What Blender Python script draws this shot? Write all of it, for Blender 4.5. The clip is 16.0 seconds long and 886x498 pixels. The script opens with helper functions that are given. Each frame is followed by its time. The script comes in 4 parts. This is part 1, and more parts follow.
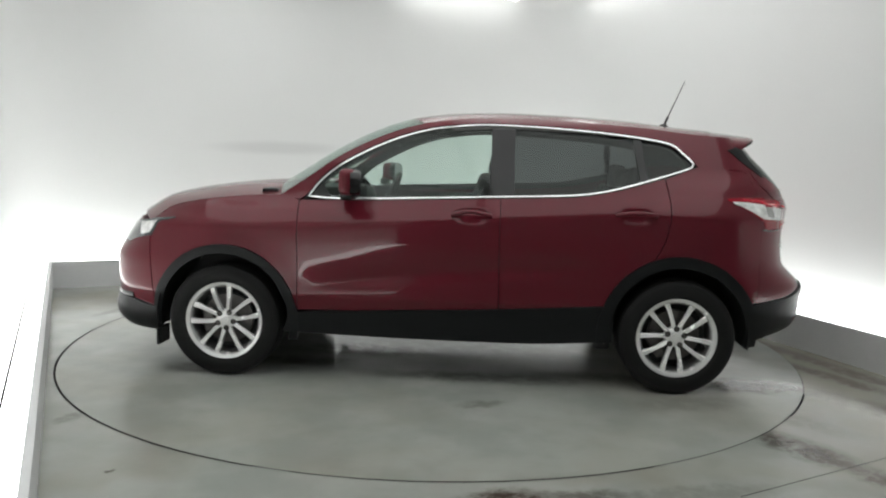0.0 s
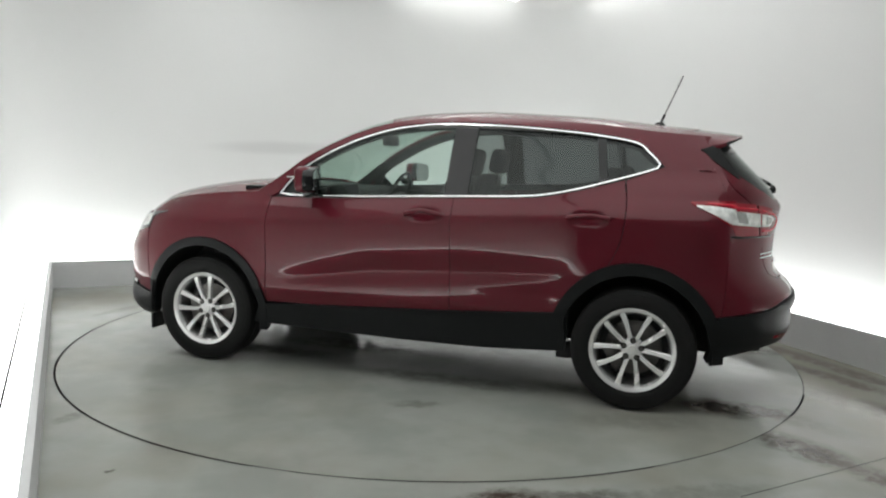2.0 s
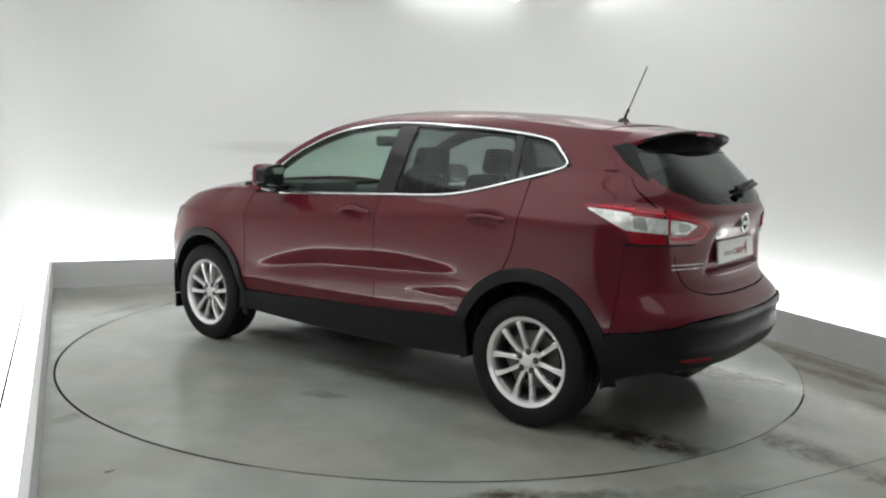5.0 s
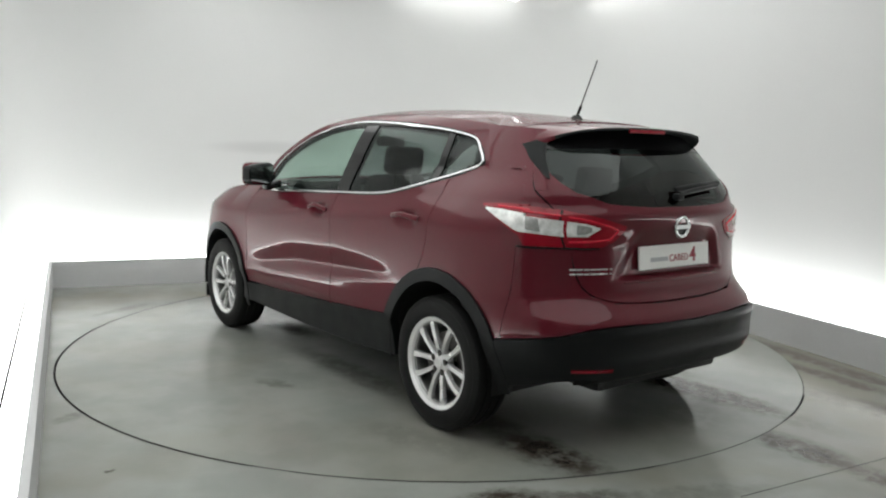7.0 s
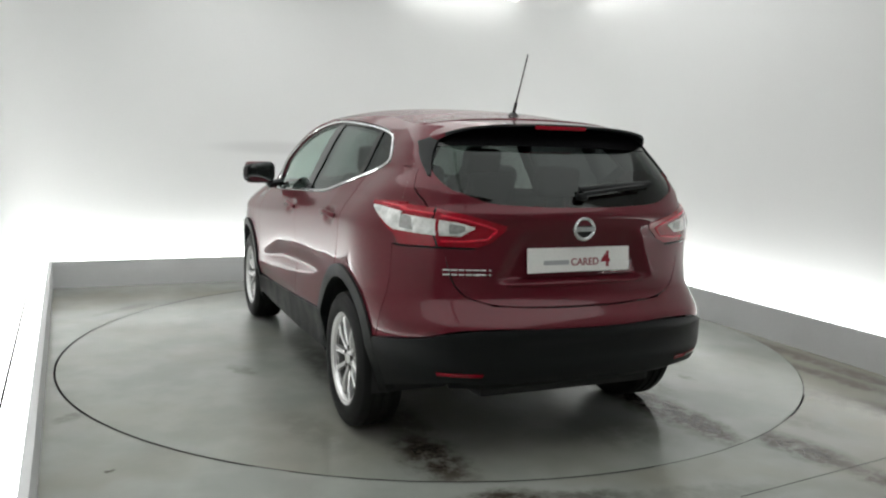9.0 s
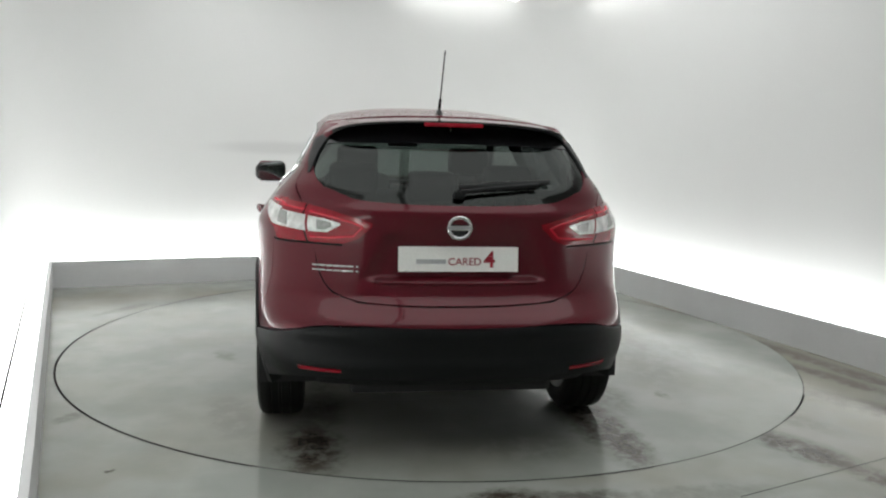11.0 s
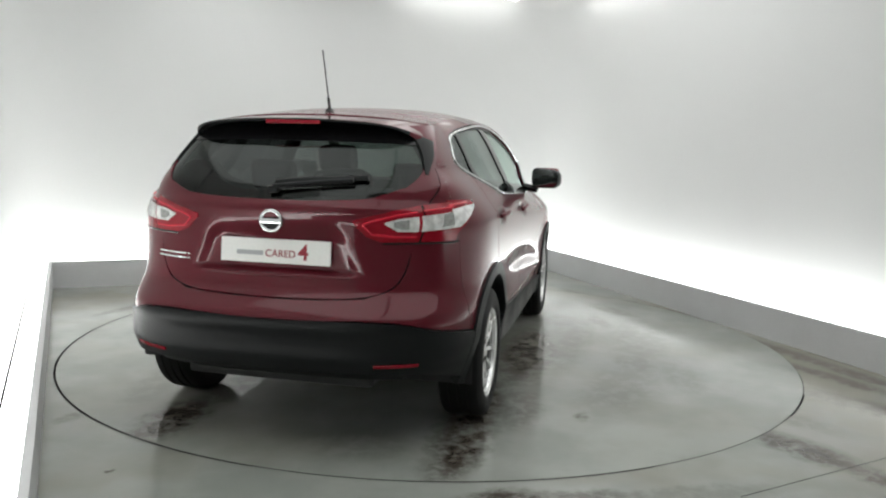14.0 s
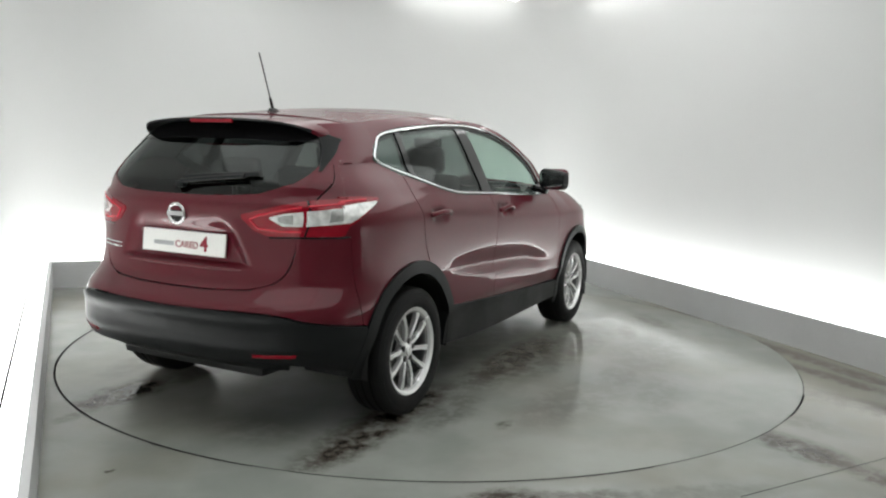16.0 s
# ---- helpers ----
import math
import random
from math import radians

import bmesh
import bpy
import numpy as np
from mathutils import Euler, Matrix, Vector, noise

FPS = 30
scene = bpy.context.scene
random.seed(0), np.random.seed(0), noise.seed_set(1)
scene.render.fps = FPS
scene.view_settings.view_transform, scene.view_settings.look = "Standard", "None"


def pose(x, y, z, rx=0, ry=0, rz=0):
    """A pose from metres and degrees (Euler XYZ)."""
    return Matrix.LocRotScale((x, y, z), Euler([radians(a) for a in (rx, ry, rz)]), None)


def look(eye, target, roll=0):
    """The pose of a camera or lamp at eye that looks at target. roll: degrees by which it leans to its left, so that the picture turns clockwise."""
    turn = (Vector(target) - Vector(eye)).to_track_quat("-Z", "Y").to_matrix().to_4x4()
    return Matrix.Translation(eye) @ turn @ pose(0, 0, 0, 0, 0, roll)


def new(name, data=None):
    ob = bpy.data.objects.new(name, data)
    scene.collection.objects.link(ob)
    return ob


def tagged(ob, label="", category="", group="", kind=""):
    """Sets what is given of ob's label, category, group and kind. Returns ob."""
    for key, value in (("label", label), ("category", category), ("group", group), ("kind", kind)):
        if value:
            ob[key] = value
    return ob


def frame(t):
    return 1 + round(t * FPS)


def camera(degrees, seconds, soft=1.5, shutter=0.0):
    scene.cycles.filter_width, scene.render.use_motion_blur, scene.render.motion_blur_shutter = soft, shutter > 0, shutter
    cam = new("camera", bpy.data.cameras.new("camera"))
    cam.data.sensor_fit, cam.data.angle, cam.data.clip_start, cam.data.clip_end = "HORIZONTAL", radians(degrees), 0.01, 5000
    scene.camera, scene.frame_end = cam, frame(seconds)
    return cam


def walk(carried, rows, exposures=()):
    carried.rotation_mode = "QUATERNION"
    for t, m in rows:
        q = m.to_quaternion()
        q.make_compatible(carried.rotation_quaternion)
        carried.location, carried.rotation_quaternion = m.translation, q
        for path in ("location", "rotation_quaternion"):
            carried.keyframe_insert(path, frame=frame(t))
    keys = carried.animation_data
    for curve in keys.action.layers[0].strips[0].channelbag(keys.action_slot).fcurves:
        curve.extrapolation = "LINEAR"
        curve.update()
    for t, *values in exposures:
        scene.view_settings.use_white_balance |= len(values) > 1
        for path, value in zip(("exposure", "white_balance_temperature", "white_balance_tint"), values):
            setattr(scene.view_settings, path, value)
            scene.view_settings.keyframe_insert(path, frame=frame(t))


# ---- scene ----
# camera on its stand, still for the whole clip
EYE = (0.0, -5.623, 1.389)
AIM = (0.01068522, -5.623 + 0.9917461, 1.389 - 0.12777126)
cam = camera(58.52, 16.0, soft=2.2)
walk(cam, [(0.0, look(EYE, AIM, 1.53)), (16.0, look(EYE, AIM, 1.53))], [(0.0, 0.34), (16.0, 0.34)])

# ---- light ----
world = bpy.data.worlds.new("studio_world")
world.use_nodes = True
world.node_tree.nodes["Background"].inputs[0].default_value = (0.8, 0.9, 1.0, 1)
world.node_tree.nodes["Background"].inputs[1].default_value = 0.02
scene.world = world
COVE_STRENGTH = 4.8
CEILING_STRENGTH = 0.84
WASHER_STRENGTH = 4.0

# ---- plan ----
TABLE_R = 2.467          # turntable radius
CAR_X, CAR_Y = -0.157, 0.217   # mid of the wheelbase, from the turntable's axis
TURN = [(0.0, 176.09), (1.0, 169.03), (2.0, 162.05), (3.0, 155.09), (4.0, 148.14), (5.0, 141.17), (6.0, 134.16), (7.0, 127.1), (8.0, 119.98), (9.0, 112.81), (10.0, 105.58), (11.0, 98.31), (12.0, 91.02), (13.0, 83.74), (14.0, 76.49), (15.0, 69.3), (16.0, 62.22)]
BACK_LEFT, BACK_RIGHT = Vector((-3.52, 1.61)), Vector((1.27, 3.61))
LEFT_NEAR, RIGHT_NEAR = Vector((-0.62, -4.62)), Vector((4.36, -4.39))
PLINTH_H, PLINTH_W, COVE_W, CEIL_H = 0.245, 0.035, 0.33, 3.15


def mesh_object(name, bm, material, parent=None, label="", smooth=False):
    me = bpy.data.meshes.new(name)
    bm.to_mesh(me)
    bm.free()
    me.materials.append(material)
    if smooth:
        for p in me.polygons:
            p.use_smooth = True
    ob = new(name, me)
    if parent is not None:
        ob.parent = parent
    if label:
        ob["label"] = label
    return ob


def part(name, bm, material, parent, label="", smooth=False):
    return mesh_object(name, bm, material, parent, label, smooth)


def empty(name):
    return new(name)


# ---- materials ----
def node_material(name, color, rough=0.5, metal=0.0, coat=0.0, bump=0.0, bump_scale=60.0, vary=0.06, vary_scale=3.0, grain=0.03, grain_scale=90.0, rough_vary=0.08, ior=1.45):
    m = bpy.data.materials.new(name)
    m.use_nodes = True
    nt = m.node_tree
    b = nt.nodes["Principled BSDF"]
    co = nt.nodes.new("ShaderNodeTexCoord")
    n1 = nt.nodes.new("ShaderNodeTexNoise")
    n1.inputs["Scale"].default_value, n1.inputs["Detail"].default_value = vary_scale, 5
    n2 = nt.nodes.new("ShaderNodeTexNoise")
    n2.inputs["Scale"].default_value, n2.inputs["Detail"].default_value = grain_scale, 3
    nt.links.new(co.outputs["Object"], n1.inputs["Vector"])
    nt.links.new(co.outputs["Object"], n2.inputs["Vector"])
    r1 = nt.nodes.new("ShaderNodeMapRange")
    r1.inputs[1].default_value, r1.inputs[2].default_value = 0.3, 0.7
    r1.inputs[3].default_value, r1.inputs[4].default_value = 1 - vary, 1 + vary
    r2 = nt.nodes.new("ShaderNodeMapRange")
    r2.inputs[1].default_value, r2.inputs[2].default_value = 0.3, 0.7
    r2.inputs[3].default_value, r2.inputs[4].default_value = 1 - grain, 1 + grain
    nt.links.new(n1.outputs[0], r1.inputs[0])
    nt.links.new(n2.outputs[0], r2.inputs[0])
    mul = nt.nodes.new("ShaderNodeMath")
    mul.operation = "MULTIPLY"
    nt.links.new(r1.outputs[0], mul.inputs[0])
    nt.links.new(r2.outputs[0], mul.inputs[1])
    vm = nt.nodes.new("ShaderNodeVectorMath")
    vm.operation = "SCALE"
    vm.inputs[0].default_value = color
    nt.links.new(mul.outputs[0], vm.inputs["Scale"])
    nt.links.new(vm.outputs[0], b.inputs["Base Color"])
    rr = nt.nodes.new("ShaderNodeMapRange")
    rr.inputs[1].default_value, rr.inputs[2].default_value = 0.3, 0.7
    rr.inputs[3].default_value, rr.inputs[4].default_value = max(0.02, rough - rough_vary), min(1, rough + rough_vary)
    nt.links.new(n1.outputs[0], rr.inputs[0])
    nt.links.new(rr.outputs[0], b.inputs["Roughness"])
    b.inputs["Metallic"].default_value = metal
    b.inputs["IOR"].default_value = ior
    b.inputs["Coat Weight"].default_value = coat
    b.inputs["Coat Roughness"].default_value = 0.04
    if bump > 0:
        n3 = nt.nodes.new("ShaderNodeTexNoise")
        n3.inputs["Scale"].default_value, n3.inputs["Detail"].default_value = bump_scale, 4
        nt.links.new(co.outputs["Object"], n3.inputs["Vector"])
        bp = nt.nodes.new("ShaderNodeBump")
        bp.inputs["Strength"].default_value, bp.inputs["Distance"].default_value = bump, 0.01
        nt.links.new(n3.outputs[0], bp.inputs["Height"])
        nt.links.new(bp.outputs[0], b.inputs["Normal"])
    return m


def glow(name, color, strength):
    m = bpy.data.materials.new(name)
    m.use_nodes = True
    b = m.node_tree.nodes["Principled BSDF"]
    b.inputs["Base Color"].default_value = (0.8, 0.8, 0.8, 1)
    b.inputs["Emission Color"].default_value = (*color, 1)
    b.inputs["Emission Strength"].default_value = strength
    return m


WALL = node_material("white_wall_paint", (0.72, 0.725, 0.72), 0.65, vary=0.015, vary_scale=0.8, grain=0.01, bump=0.05, bump_scale=120)
def grey_patch(m, at, turn, size, color, strength):
    """A soft-edged grey patch in a wall's colour."""
    nt = m.node_tree
    b = nt.nodes["Principled BSDF"]
    src = b.inputs["Base Color"].links[0].from_socket
    co = nt.nodes.new("ShaderNodeTexCoord")
    mp = nt.nodes.new("ShaderNodeMapping")
    mp.vector_type = "TEXTURE"
    mp.inputs["Location"].default_value, mp.inputs["Rotation"].default_value, mp.inputs["Scale"].default_value = at, (0, 0, radians(turn)), size
    nt.links.new(co.outputs["Object"], mp.inputs["Vector"])
    ln = nt.nodes.new("ShaderNodeVectorMath")
    ln.operation = "LENGTH"
    nt.links.new(mp.outputs[0], ln.inputs[0])
    r = nt.nodes.new("ShaderNodeMapRange")
    r.interpolation_type = "SMOOTHSTEP"
    r.inputs[1].default_value, r.inputs[2].default_value, r.inputs[3].default_value, r.inputs[4].default_value = 0.3, 1.1, strength, 0.0
    nt.links.new(ln.outputs["Value"], r.inputs[0])
    mx = nt.nodes.new("ShaderNodeMix")
    mx.data_type = "RGBA"
    nt.links.new(r.outputs[0], mx.inputs[0])
    nt.links.new(src, mx.inputs[6])
    mx.inputs[7].default_value = (*color, 1)
    nt.links.new(mx.outputs[2], b.inputs["Base Color"])


grey_patch(WALL, (-1.65, 2.75, 1.335), 22.7, (0.85, 0.4, 0.085), (0.50, 0.50, 0.50), 0.45)
PLINTH = node_material("grey_plinth_paint", (0.60, 0.605, 0.61), 0.5, vary=0.05, vary_scale=2.0, bump=0.08, bump_scale=80)
# grey of the added walls out of view, set for bounce onto the tail
NEAR_WALL = node_material("unseen_wall_grey", (0.50, 0.505, 0.505), 0.6, vary=0.05)
CEILING = node_material("white_ceiling_paint", (0.60, 0.60, 0.60), 0.8, vary=0.02)
COVE = glow("cove_diffuser", (0.98, 1.0, 0.98), COVE_STRENGTH)
WASHER = glow("wall_washer_diffuser", (1.0, 1.0, 0.98), WASHER_STRENGTH)
PANEL = glow("fill_panel_diffuser", (0.975, 1.0, 0.98), CEILING_STRENGTH)


def floor_material(name, marks, dirt):
    """Grey floor paint: cloudy wear, fine grit, and marks of stain and of painted car shade (x, y, half length, half
    width, turn, strength, wet).
    """
    m = bpy.data.materials.new(name)
    m.use_nodes = True
    nt = m.node_tree
    b = nt.nodes["Principled BSDF"]
    co = nt.nodes.new("ShaderNodeTexCoord")

    def noise_node(scale, detail, rough=0.55):
        n = nt.nodes.new("ShaderNodeTexNoise")
        n.inputs["Scale"].default_value, n.inputs["Detail"].default_value, n.inputs["Roughness"].default_value = scale, detail, rough
        nt.links.new(co.outputs["Object"], n.inputs["Vector"])
        return n

    def span(src, a, b_, c, d):
        r = nt.nodes.new("ShaderNodeMapRange")
        r.interpolation_type = "SMOOTHSTEP"
        for k, v in zip((1, 2, 3, 4), (a, b_, c, d)):
            r.inputs[k].default_value = v
        nt.links.new(src, r.inputs[0])
        return r.outputs[0]

    def math_node(op, p, q):
        n = nt.nodes.new("ShaderNodeMath")
        n.operation = op
        for k, v in enumerate((p, q)):
            if isinstance(v, float):
                n.inputs[k].default_value = v
            else:
                nt.links.new(v, n.inputs[k])
        return n.outputs[0]

    def mix(fac, p, q):
        n = nt.nodes.new("ShaderNodeMix")
        n.data_type = "RGBA"
        nt.links.new(fac, n.inputs[0])
        for k, v in ((6, p), (7, q)):
            if isinstance(v, tuple):
                n.inputs[k].default_value = (*v, 1)
            else:
                nt.links.new(v, n.inputs[k])
        return n.outputs[2]

    cloud, wide, grit, blot = noise_node(1.7, 6), noise_node(0.55, 4), noise_node(160, 3), noise_node(9, 6, 0.7)
    warp = nt.nodes.new("ShaderNodeVectorMath")
    warp.operation = "MULTIPLY_ADD"
    nt.links.new(blot.outputs["Color"], warp.inputs[0])
    warp.inputs[1].default_value, warp.inputs[2].default_value = (0.16, 0.16, 0.0), (0, 0, 0)
    bent = nt.nodes.new("ShaderNodeVectorMath")
    bent.operation = "ADD"
    nt.links.new(co.outputs["Object"], bent.inputs[0])
    nt.links.new(warp.outputs[0], bent.inputs[1])
    stain_shade, wet = None, None
    for x, y, lx, ly, turn, strength, damp in marks:
        mp = nt.nodes.new("ShaderNodeMapping")
        mp.vector_type = "TEXTURE"
        mp.inputs["Location"].default_value = (x + 0.08, y + 0.08, 0)
        mp.inputs["Rotation"].default_value = (0, 0, radians(turn))
        mp.inputs["Scale"].default_value = (lx, ly, 1)
        nt.links.new(bent.outputs[0], mp.inputs["Vector"])
        ln = nt.nodes.new("ShaderNodeVectorMath")
        ln.operation = "LENGTH"
        nt.links.new(mp.outputs[0], ln.inputs[0])
        one = math_node("MULTIPLY", span(ln.outputs["Value"], 0.35, 1.15, strength, 0.0), span(blot.outputs[0], 0.36, 0.56, 0.35, 1.0))
        stain_shade = one if stain_shade is None else math_node("MAXIMUM", stain_shade, one)
        if damp:
            w = span(ln.outputs["Value"], 0.7, 1.3, damp, 0.0)
            wet = w if wet is None else math_node("MAXIMUM", wet, w)
    paint = mix(span(cloud.outputs[0], 0.36, 0.66, 0.0, 1.0), (0.285, 0.302, 0.280), (0.352, 0.366, 0.338))
    paint = mix(math_node("MULTIPLY", span(wide.outputs[0], 0.42, 0.66, 0.0, 1.0), dirt), paint, (0.252, 0.236, 0.186))
    paint = mix(math_node("MULTIPLY", span(grit.outputs[0], 0.58, 0.75, 0.0, 1.0), 0.22), paint, (0.12, 0.12, 0.11))
    paint = mix(stain_shade, paint, (0.066, 0.054, 0.043))
    nt.links.new(paint, b.inputs["Base Color"])
    rough = math_node("SUBTRACT", span(cloud.outputs[0], 0.3, 0.7, 0.19, 0.268), math_node("MULTIPLY", wet, 0.16))
    nt.links.new(rough, b.inputs["Roughness"])
    b.inputs["IOR"].default_value = 1.5
    bp = nt.nodes.new("ShaderNodeBump")
    bp.inputs["Strength"].default_value, bp.inputs["Distance"].default_value = 0.05, 0.01
    hi = math_node("ADD", math_node("MULTIPLY", blot.outputs[0], 0.5), math_node("MULTIPLY", grit.outputs[0], 0.15))
    nt.links.new(hi, bp.inputs["Height"])
    nt.links.new(bp.outputs[0], b.inputs["Normal"])
    return m


FLOOR = floor_material("grey_floor_paint", [(0.33, -2.62, 0.26, 0.11, 8, 1.0, 0.6), (1.80, -2.00, 0.36, 0.15, -58, 0.95, 0.4), (2.02, -2.36, 0.26, 0.12, -50, 0.85, 0.3), (2.55, -0.75, 0.55, 0.10, -62, 0.62, 0.3), (2.40, -1.25, 0.50, 0.16, -50, 0.48, 0.3), (2.75, -1.55, 0.45, 0.12, -35, 0.42, 0.2), (1.90, -1.55, 0.40, 0.14, -45, 0.36, 0.3),
                                            (1.15, -2.52, 0.5, 0.09, 12, 0.28, 0.3), (-1.80, -1.80, 0.10, 0.06, 60, 0.40, 0.0), (-1.62, -1.72, 0.05, 0.03, 20, 0.4, 0.0), (2.20, 0.30, 0.45, 0.07, -64, 0.45, 0.2), (1.55, 1.75, 0.7, 0.06, -64, 0.4, 0.2), (-2.55, 0.75, 0.35, 0.07, 65, 0.3, 0.2), (-1.35, -2.42, 0.03, 0.015, 0, 0.9, 0.0),
                                            (2.62, -0.35, 2.3, 0.10, -69, 0.55, 0.2), (2.30, -1.05, 0.30, 0.07, -40, 0.45, 0.2), (0.62, -2.58, 0.35, 0.07, 4, 0.7, 0.4), (2.35, -2.35, 0.30, 0.14, -40, 0.7, 0.3)], 0.85)
# tyre stains and wet tracks; long marks along and under the car also paint its shade
TABLE = floor_material("turntable_floor_paint", [(-2.02, 0.84, 0.42, 0.17, 2, 1.0, 0.9), (-1.98, -0.64, 0.52, 0.14, -3, 1.0, 0.9), (-1.30, -0.80, 0.45, 0.16, 6, 0.5, 0.9), (-0.40, 0.92, 0.75, 0.13, 0, 0.45, 0.8),
                                                 (0.35, -0.88, 0.8, 0.15, 0, 0.35, 0.9), (0.85, 0.70, 0.45, 0.12, 4, 0.5, 0.8), (-0.36, 1.42, 0.16, 0.07, 20, 0.40, 0.0), (-1.38, -1.15, 0.09, 0.05, 0, 0.6, 0.0),
                                                 (1.25, -0.95, 0.30, 0.12, 0, 0.2, 1.0), (-2.05, -0.15, 0.25, 0.35, 0, 0.25, 1.0), (1.35, 0.95, 0.25, 0.15, 0, 0.4, 0.6), (0.0, 0.0, 1.4, 0.7, 0, 0.25, 0.5), (0.55, -1.45, 0.9, 0.30, 5, 0.36, 0.8), (-0.75, -1.35, 0.7, 0.26, -12, 0.32, 0.6), (1.05, -1.15, 0.30, 0.10, 20, 0.5, 0.9), (-1.55, 1.25, 0.45, 0.14, 15, 0.22, 0.4), (1.55, -1.25, 0.40, 0.12, 40, 0.4, 0.7), (0.45, 0.36, 0.60, 0.20, 3, 0.55, 0.9), (0.30, -0.98, 1.30, 0.16, -3, 0.42, 0.9), (-0.35, -1.70, 0.45, 0.16, 12, 0.30, 0.5), (-1.55, -0.60, 0.90, 0.17, -1, 0.95, 0.9), (-0.15, -0.72, 1.0, 0.24, 0, 0.80, 0.9), (-1.50, 0.80, 0.75, 0.14, 0, 0.5, 0.9), (-0.20, -1.44, 0.34, 0.17, 8, 0.40, 0.7), (0.95, -0.85, 0.35, 0.22, 0, 0.5, 1.0)], 0.45)
DARK = node_material("dark_gap", (0.02, 0.02, 0.02), 0.8)
BODY = node_material("dark_red_paint", (0.105, 0.0105, 0.0185), 0.36, metal=0.16, coat=0.68, vary=0.015, grain=0.10, grain_scale=900, rough_vary=0.0)
BODY.node_tree.nodes["Principled BSDF"].inputs["Specular IOR Level"].default_value = 0.05


WET_BODY = node_material("wet_dark_red_paint", (0.105, 0.0105, 0.0185), 0.36, metal=0.16, coat=0.68, vary=0.015, grain=0.10, grain_scale=900, rough_vary=0.0)
WET_BODY.node_tree.nodes["Principled BSDF"].inputs["Specular IOR Level"].default_value = 0.05


def beads(m, scale, size, strength):
    """Water beads standing on a surface."""
    nt = m.node_tree
    b = nt.nodes["Principled BSDF"]
    co = nt.nodes.new("ShaderNodeTexCoord")
    v = nt.nodes.new("ShaderNodeTexVoronoi")
    v.inputs["Scale"].default_value = scale
    nt.links.new(co.outputs["Object"], v.inputs["Vector"])
    r = nt.nodes.new("ShaderNodeMapRange")
    r.interpolation_type = "SMOOTHSTEP"
    r.inputs[1].default_value, r.inputs[2].default_value, r.inputs[3].default_value, r.inputs[4].default_value = 0.0, size, 1.0, 0.0
    nt.links.new(v.outputs["Distance"], r.inputs[0])
    bp = nt.nodes.new("ShaderNodeBump")
    bp.inputs["Strength"].default_value, bp.inputs["Distance"].default_value = strength, 0.006
    nt.links.new(r.outputs[0], bp.inputs["Height"])
    nt.links.new(bp.outputs[0], b.inputs["Coat Normal"])
    nt.links.new(bp.outputs[0], b.inputs["Normal"])


beads(WET_BODY, 34, 0.42, 0.7)


# ---- structure ----
def prism(bm, pts, z0, z1):
    """Closed upright block over the outline pts."""
    lo = [bm.verts.new((x, y, z0)) for x, y in pts]
    hi = [bm.verts.new((x, y, z1)) for x, y in pts]
    n = len(pts)
    bm.faces.new(lo[::-1])
    bm.faces.new(hi)
    for i in range(n):
        bm.faces.new((lo[i], lo[(i + 1) % n], hi[(i + 1) % n], hi[i]))
    bmesh.ops.recalc_face_normals(bm, faces=bm.faces)
    return bm


def box(bm, x0, x1, y0, y1, z0, z1):
    return prism(bm, [(x0, y0), (x1, y0), (x1, y1), (x0, y1)], z0, z1)


def offset_line(a, b, d):
    """The line a-b moved d to its left."""
    u = (b - a).normalized()
    n = Vector((-u.y, u.x))
    return a + n * d, b + n * d


def meet(a, b, c, d):
    r, s = b - a, d - c
    k = ((c - a).x * s.y - (c - a).y * s.x) / (r.x * s.y - r.y * s.x)
    return a + r * k


def room_outline(d):
    """Left-near, back-left, back-right, right-near, moved outward by d."""
    l = offset_line(LEFT_NEAR, BACK_LEFT, d)
    k = offset_line(BACK_LEFT, BACK_RIGHT, d)
    r = offset_line(BACK_RIGHT, RIGHT_NEAR, d)
    return [l[0], meet(*l, *k), meet(*k, *r), r[1]]


def band(name, d0, d1, z0, z1, material, label):
    a, b = room_outline(d0), room_outline(d1)
    obs = []
    for i, side in enumerate(("left", "back", "right")):
        bm = prism(bmesh.new(), [a[i], a[i + 1], b[i + 1], b[i]], z0, z1)
        obs.append(tagged(mesh_object(name + "_" + side, bm, material), label, kind="structure"))
    return obs


band("plinth", 0.0, PLINTH_W, -0.05, PLINTH_H, PLINTH, "low grey painted plinth below the white wall")
band("cove_light", PLINTH_W + 0.012, COVE_W, 0.0, PLINTH_H - 0.03, COVE, "glowing white light strip behind the plinth")


def rounded(pts, r, n=12):
    """The line pts with its corners rounded."""
    line = [pts[0]]
    for a, b, c in zip(pts, pts[1:], pts[2:]):
        u, v = (a - b).normalized(), (c - b).normalized()
        for k in range(n + 1):
            t = k / n
            line.append((b + u * r) * (1 - t) ** 2 + b * (2 * t * (1 - t)) + (b + v * r) * t ** 2)
    return line + [pts[-1]]


# dark gap between the plinth's back edge and the light strip
u = (LEFT_NEAR - BACK_LEFT).normalized()
n = Vector((u.y, -u.x))
p = BACK_LEFT + u * 1.05 + n * 0.144
q = BACK_LEFT + u * 4.40 + n * 0.144
tagged(mesh_object("cove_gap", prism(bmesh.new(), [p, q, q + n * 0.013, p + n * 0.013], PLINTH_H - 0.032, PLINTH_H - 0.027), DARK), "thin dark gap in the cove light strip", kind="structure")

